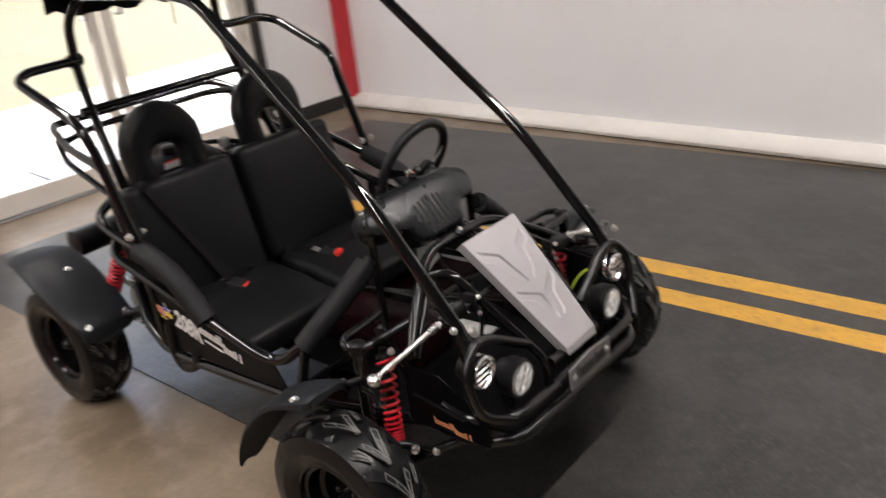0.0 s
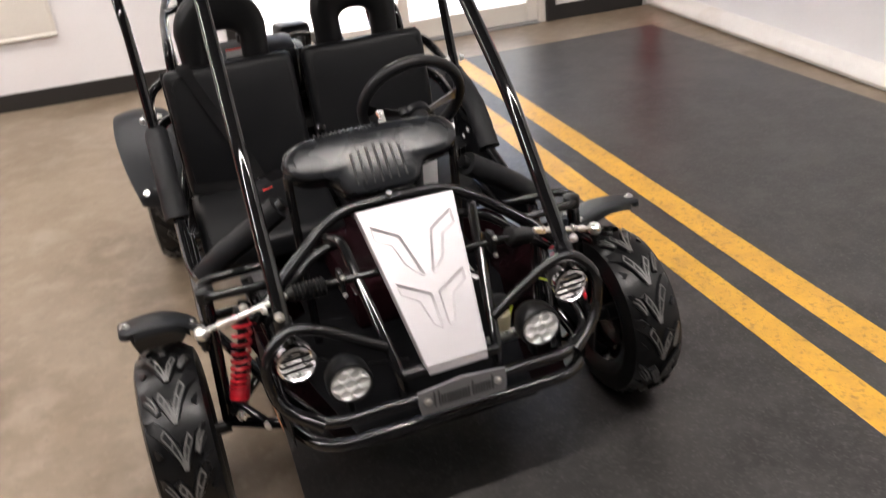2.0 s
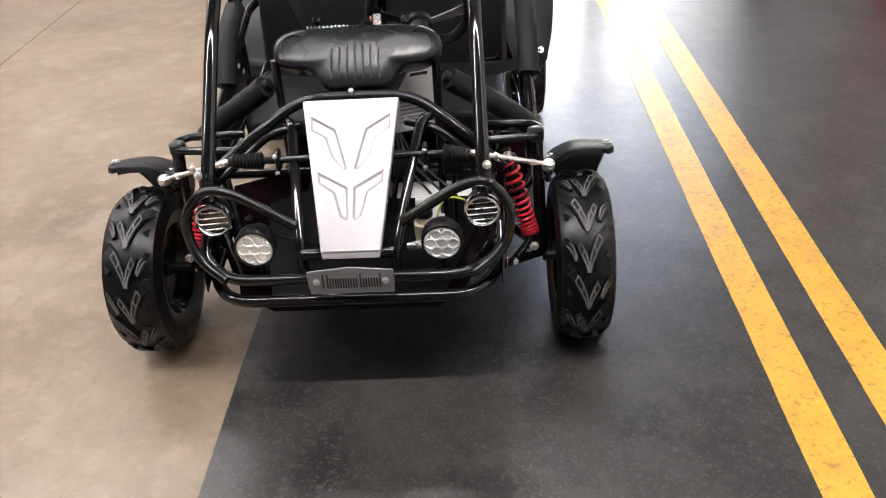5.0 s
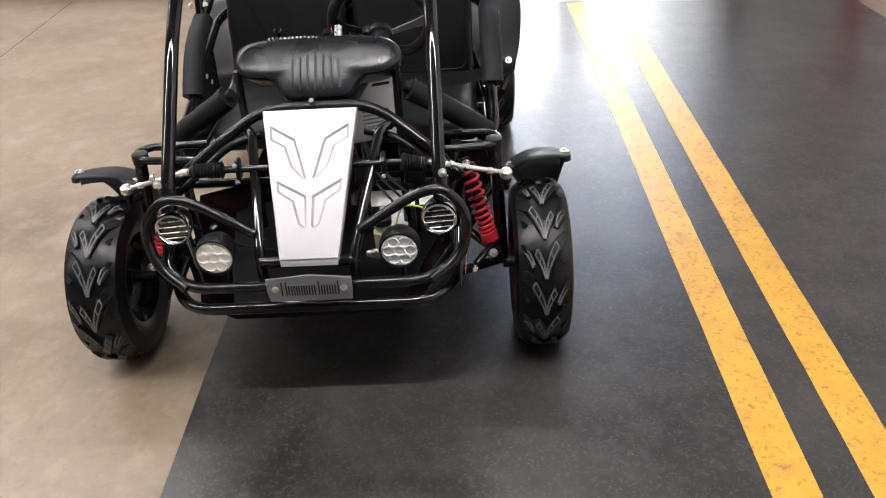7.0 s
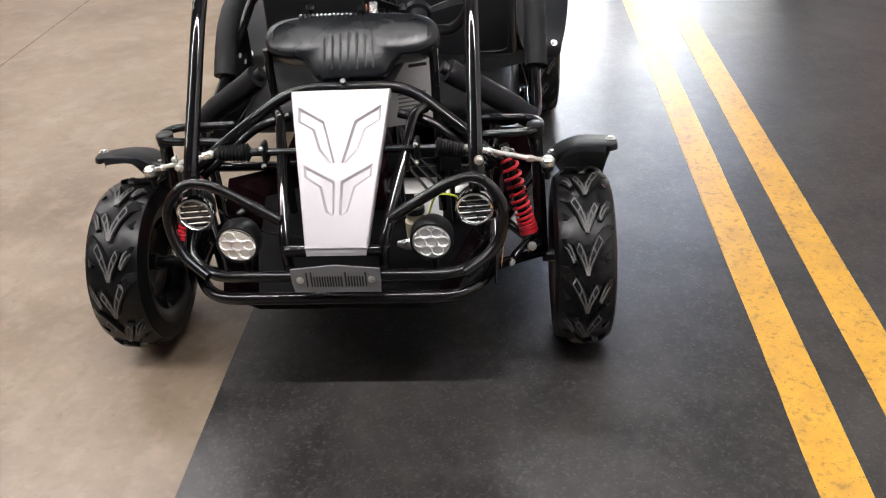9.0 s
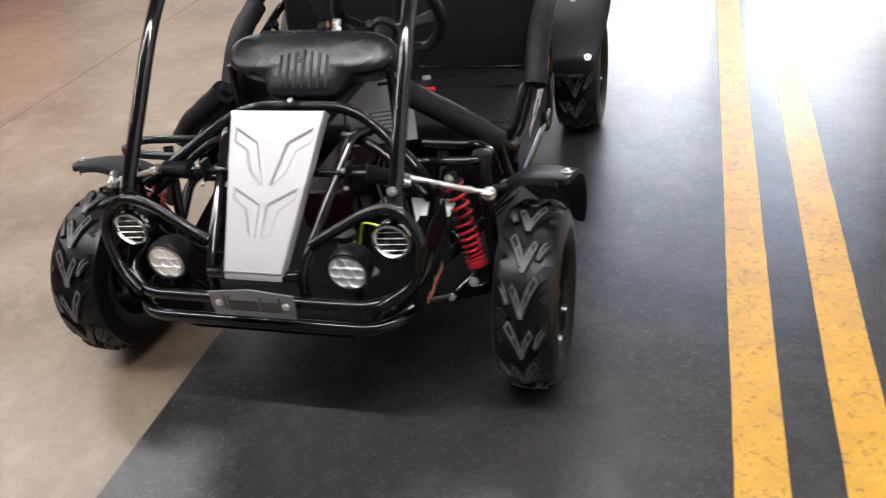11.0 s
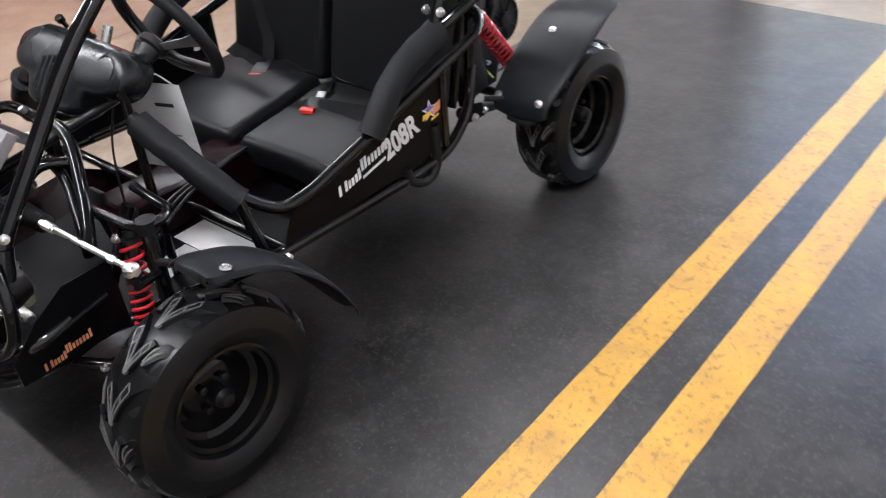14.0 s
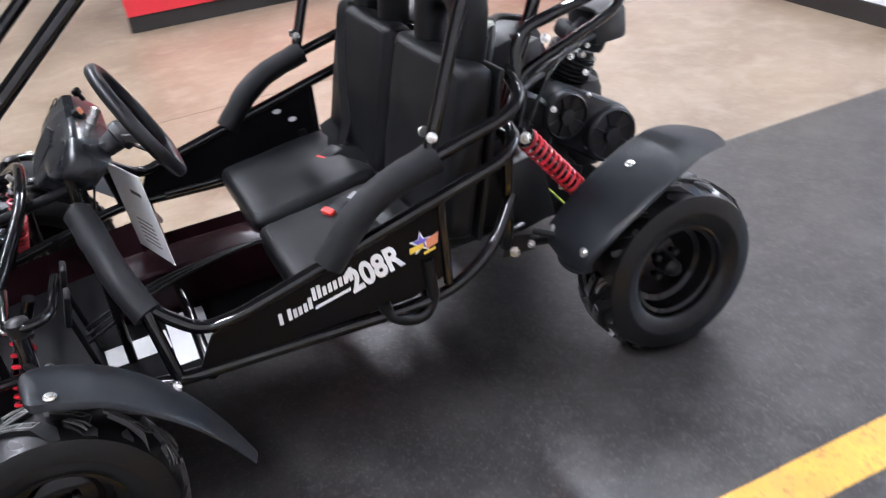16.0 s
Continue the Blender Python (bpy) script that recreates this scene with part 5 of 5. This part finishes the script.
for k in range(10):
    r = 0.066 - 0.0012 * abs(k - 4)
    part("cooling_fin", moved(lathe([(0.004 + 0.0105 * k, r), (0.0075 + 0.0105 * k, r)], "z", 24), BARREL), ENGINE, engine, smooth=False)
part("cylinder", moved(lathe([(-0.03, 0.05), (0.115, 0.05)], "z", 20), BARREL), ENGINE, engine)
part("rocker_cover", box((0.10, 0.10, 0.045), (0.05, 1.512, 0.620), 0.014, (-24, 14, 0)), ENGINE, engine)
part("air_box", box((0.11, 0.10, 0.085), (0.075, 1.545, 0.652), 0.016, (0, 0, 6)), PLASTIC, engine, "square black air filter box")
part("fan_shroud", box((0.20, 0.17, 0.17), (-0.02, 1.335, 0.590), 0.04, (14, 0, 0)), ENGINE, engine)
part("case_plate", slab([(1.13, 0.30), (1.22, 0.25), (1.40, 0.25), (1.44, 0.33), (1.36, 0.42), (1.18, 0.44)], 0.012, 0.003, basis((0.115, 0, 0), (0, 1, 0), (0, 0, 1))), ENGINE, engine)
for k in range(5):
    part("case_rib", box((0.010, 0.006, 0.09), (0.131, 1.20 + 0.042 * k, 0.335), 0.002, (12, 0, 0)), ENGINE, engine)
part("gear_case", box((0.16, 0.20, 0.20), (0.05, 1.27, 0.40), 0.035, (18, 0, 0)), ENGINE, engine)
part("crank_case", moved(lathe([(-0.06, 0.06), (-0.05, 0.085), (0.05, 0.085), (0.06, 0.07)], "x", 24), pose(0.08, 1.33, 0.36)), ENGINE, engine)
part("starter_motor", moved(lathe([(-0.06, 0.028), (-0.055, 0.034), (0.055, 0.034), (0.06, 0.02)], "x", 16), pose(0.12, 1.25, 0.52)), ENGINE, engine)
part("muffler", moved(lathe([(-0.14, 0.02), (-0.13, 0.045), (0.13, 0.045), (0.14, 0.02)], "x", 20), pose(-0.18, 1.585, 0.45)), SATIN, engine)
part("carburettor", box((0.05, 0.06, 0.06), (0.06, 1.50, 0.58), 0.01), ALLOY, engine)
part("plug_cap", moved(lathe([(0, 0.012), (0.03, 0.010), (0.04, 0.006)], "x", 12), pose(0.09, 1.47, 0.60)), ZINC, engine)
tank = part("fuel_tank", box((0.28, 0.13, 0.16), (-0.12, 1.20, 0.66), 0.03, (12, 0, 0)), PLASTIC, kart, "black plastic fuel tank")
part("tank_cap", lathe([(0, 0.026), (0.02, 0.026), (0.024, 0.02)], "z", 18, (-0.12, 1.205, 0.745)), SATIN, tank)
part("tank_label", box((0.05, 0.002, 0.04), (-0.165, 1.135, 0.72), 0.0, (12, 0, 0)), PAPER, tank, "white warning label", smooth=False)
part("tank_label", box((0.05, 0.0025, 0.012), (-0.165, 1.1335, 0.738), 0.0, (12, 0, 0)), BUCKLE, tank, "red warning strip", smooth=False)

# belt drive cover: two round housings and the bridge between them
X0 = 0.165
A, B = Vector((0, 1.380, 0.489)), Vector((0, 1.504, 0.407))
d = (B - A).normalized()
nrm = Vector((0, -d.z, d.y))
ra, rb = 0.064, 0.076
shape = []
for k in range(13):
    a = math.pi / 2 + math.pi * k / 12
    shape.append(A + d * (ra * math.cos(a)) + nrm * (ra * math.sin(a)))
for k in range(13):
    a = -math.pi / 2 + math.pi * k / 12
    shape.append(B + d * (rb * math.cos(a)) + nrm * (rb * math.sin(a)))
cover = part("drive_cover", slab([(p.y, p.z) for p in shape], 0.070, 0.010, basis((X0 - 0.06, 0, 0), (0, 1, 0), (0, 0, 1))), PLASTIC, kart, "black drive belt cover with two round housings")
for c, r in ((A, ra), (B, rb)):
    part("round_housing", lathe([(X0 + 0.008, r * 0.93), (X0 + 0.026, r * 0.90), (X0 + 0.030, r * 0.82), (X0 + 0.022, r * 0.78), (X0 + 0.022, r * 0.30), (X0 + 0.034, r * 0.28), (X0 + 0.036, r * 0.1)], "x", 32, (0, c.y, c.z)), PLASTIC, cover)
    for k in range(8):
        a = k * math.pi / 4 + 0.2
        part("rib", tube([(X0 + 0.024, c.y + 0.3 * r * math.cos(a), c.z + 0.3 * r * math.sin(a)), (X0 + 0.026, c.y + 0.8 * r * math.cos(a), c.z + 0.8 * r * math.sin(a))], 0.0026, 0, 6), PLASTIC, cover)
for y, z in ((1.34, 0.50), (1.45, 0.52), (1.57, 0.40), (1.44, 0.39)):
    bolt((X0 + 0.012, y, z), (1, 0, 0), 0.005, kart, 0.006)
ktube("fuel_hose", [(0.0, 1.22, 0.60), (0.12, 1.25, 0.56), (0.14, 1.34, 0.60), (0.08, 1.48, 0.60)], 0.005, 0.05, SATIN)
ktube("throttle_cable", [(0.02, 1.1, 0.34), (0.24, 1.2, 0.42), (0.22, 1.32, 0.62), (0.08, 1.5, 0.62)], 0.004, 0.08, SATIN)

ktube("oil_hose", [(0.13, 1.20, 0.46), (0.16, 1.24, 0.54), (0.12, 1.33, 0.56), (0.09, 1.42, 0.60)], 0.007, 0.05, SATIN)
ktube("wire_loom", [(0.20, 1.17, 0.62), (0.16, 1.22, 0.70), (0.05, 1.28, 0.72), (0.02, 1.40, 0.68)], 0.008, 0.05, SATIN)
ktube("wire_loom", [(0.24, 1.14, 0.34), (0.20, 1.20, 0.36), (0.17, 1.30, 0.42), (0.12, 1.38, 0.55)], 0.005, 0.05, SATIN)
part("connector", box((0.03, 0.025, 0.03), (0.10, 1.24, 0.71), 0.004, (10, 0, 20)), PAPER, kart, "white wire connector")
ktube("intake_hose", [(0.06, 1.50, 0.60), (0.09, 1.46, 0.64), (0.09, 1.52, 0.67)], 0.017, 0.03, BOOT)
ktube("breather_hose", [(0.16, 1.22, 0.52), (0.19, 1.26, 0.58), (0.17, 1.36, 0.62), (0.13, 1.50, 0.64)], 0.006, 0.05, SATIN)
ktube("breather_hose", [(0.22, 1.16, 0.40), (0.24, 1.22, 0.50), (0.20, 1.28, 0.60), (0.10, 1.30, 0.68)], 0.0055, 0.05, SATIN)
part("ignition_coil", box((0.04, 0.05, 0.05), (0.17, 1.30, 0.66), 0.006, (12, 0, 10)), PLASTIC, kart)
part("engine_mount", box((0.05, 0.10, 0.06), (0.22, 1.24, 0.36), 0.008, (18, 0, 0)), SATIN, kart)
part("swing_bracket", slab([(1.10, 0.290), (1.18, 0.285), (1.17, 0.325), (1.11, 0.340)], 0.006, m=basis((0.355, 0, 0), (0, 1, 0), (0, 0, 1))), SATIN, kart, smooth=False)
part("swing_bracket", slab([(1.10, 0.290), (1.18, 0.285), (1.17, 0.325), (1.11, 0.340)], 0.006, m=basis((-0.361, 0, 0), (0, 1, 0), (0, 0, 1))), SATIN, kart, smooth=False)
for at_, r_ in (((0.335, 1.250, 0.735), 0.008), ((0.128, 1.22, 0.40), 0.006), ((0.128, 1.33, 0.30), 0.006), ((0.128, 1.36, 0.36), 0.005)):
    bolt(at_, (1, -0.2, 0.3), r_, kart, 0.010)

part("fan_housing", lathe([(-0.02, 0.05), (-0.015, 0.095), (0.025, 0.100), (0.034, 0.090), (0.034, 0.040), (0.044, 0.036)], "x", 28, (0.150, 1.255, 0.475)), ENGINE, engine)
for k in range(7):
    a = k * 2 * math.pi / 7
    part("case_rib", tube([(0.186, 1.255 + 0.042 * math.cos(a), 0.475 + 0.042 * math.sin(a)), (0.186, 1.255 + 0.088 * math.cos(a), 0.475 + 0.088 * math.sin(a))], 0.004, 0, 6), ENGINE, engine)
part("battery_box", box((0.15, 0.10, 0.17), (0.235, 1.205, 0.395), 0.008, (10, 0, 0)), PLASTIC, kart, "black battery box")
part("terminal", box((0.012, 0.012, 0.010), (0.275, 1.195, 0.487), 0.002), ALLOY, kart)
part("heat_shield", slab([(1.10, 0.33), (1.22, 0.30), (1.34, 0.30), (1.36, 0.40), (1.24, 0.47), (1.12, 0.46)], 0.004, m=basis((0.275, 0, 0), (0, 1, 0), (0, 0, 1))), ENGINE, kart, smooth=False)
part("clamp_bracket", box((0.010, 0.050, 0.030), (0.300, 1.250, 0.350), 0.003, (30, 0, 0)), SATIN, kart)
part("wire_label", box((0.002, 0.030, 0.018), (0.292, 1.140, 0.665), 0.0, (12, 0, 0)), PAPER, kart, "small white cable label", smooth=False)
ktube("wire_loom", [(0.30, 1.13, 0.55), (0.285, 1.19, 0.60), (0.25, 1.26, 0.62), (0.18, 1.33, 0.60)], 0.006, 0.05, SATIN)
ktube("drain_hose", [(0.28, 1.16, 0.47), (0.292, 1.20, 0.38), (0.27, 1.26, 0.31), (0.20, 1.33, 0.29)], 0.006, 0.05, BOOT)
ktube("wire", [(0.282, 1.21, 0.44), (0.29, 1.27, 0.37), (0.30, 1.30, 0.33)], 0.0025, 0.03, WIRE)
for at_ in ((0.284, 1.16, 0.40), (0.284, 1.30, 0.37), (0.284, 1.22, 0.33), (0.20, 1.34, 0.52), (0.12, 1.44, 0.60), (0.10, 1.50, 0.61), (0.192, 1.255, 0.475), (0.15, 1.46, 0.565)):
    bolt(at_, (1, -0.1, 0.25), 0.0055, kart, 0.009)

# ---- loose things ----
tag = thing("hang_tag", "white printed card hanging from the dash on a tie", "tag")
CARD = basis((0.190, 0.439, 0.622), (-0.94, -0.32, 0.0), (-0.12, 0.04, -1))
part("card", slab([(0.0, 0.0), (0.155, 0.0), (0.155, 0.203), (0.0, 0.203)], 0.0012, m=CARD), PAPER, tag, smooth=False)
for z in (-0.0008, 0.0012):
    for k in range(6):
        part("print_bar", slab([(0.035, 0.118 + 0.011 * k), (0.105, 0.118 + 0.011 * k), (0.105, 0.122 + 0.011 * k), (0.035, 0.122 + 0.011 * k)], 0.0008, m=CARD @ pose(0, 0, z)), PRINT, tag, smooth=False)
    part("print_bar", slab([(0.030, 0.045), (0.075, 0.045), (0.075, 0.053), (0.030, 0.053)], 0.0008, m=CARD @ pose(0, 0, z)), INK, tag, smooth=False)
part("tie", tube([(0.175, 0.44, 0.615), (0.185, 0.40, 0.66), (0.17, 0.37, 0.665)], 0.0015, 0.01), PAPER, tag)

for (x, y, a, w, h) in ((0.160, 0.440, 0, 0.200, 0.085), (0.150, 0.330, 3, 0.075, 0.130)):
    sheet = part("paper_sheet", box((w, h, 0.0015), (0, 0, 0), 0.0), PAPER, at=pose(x, y, 0.2372, 0, 0, a), smooth=False)
    tagged(sheet, "white paper sheet lying on the kart floor", "paper", "papers on the kart floor")
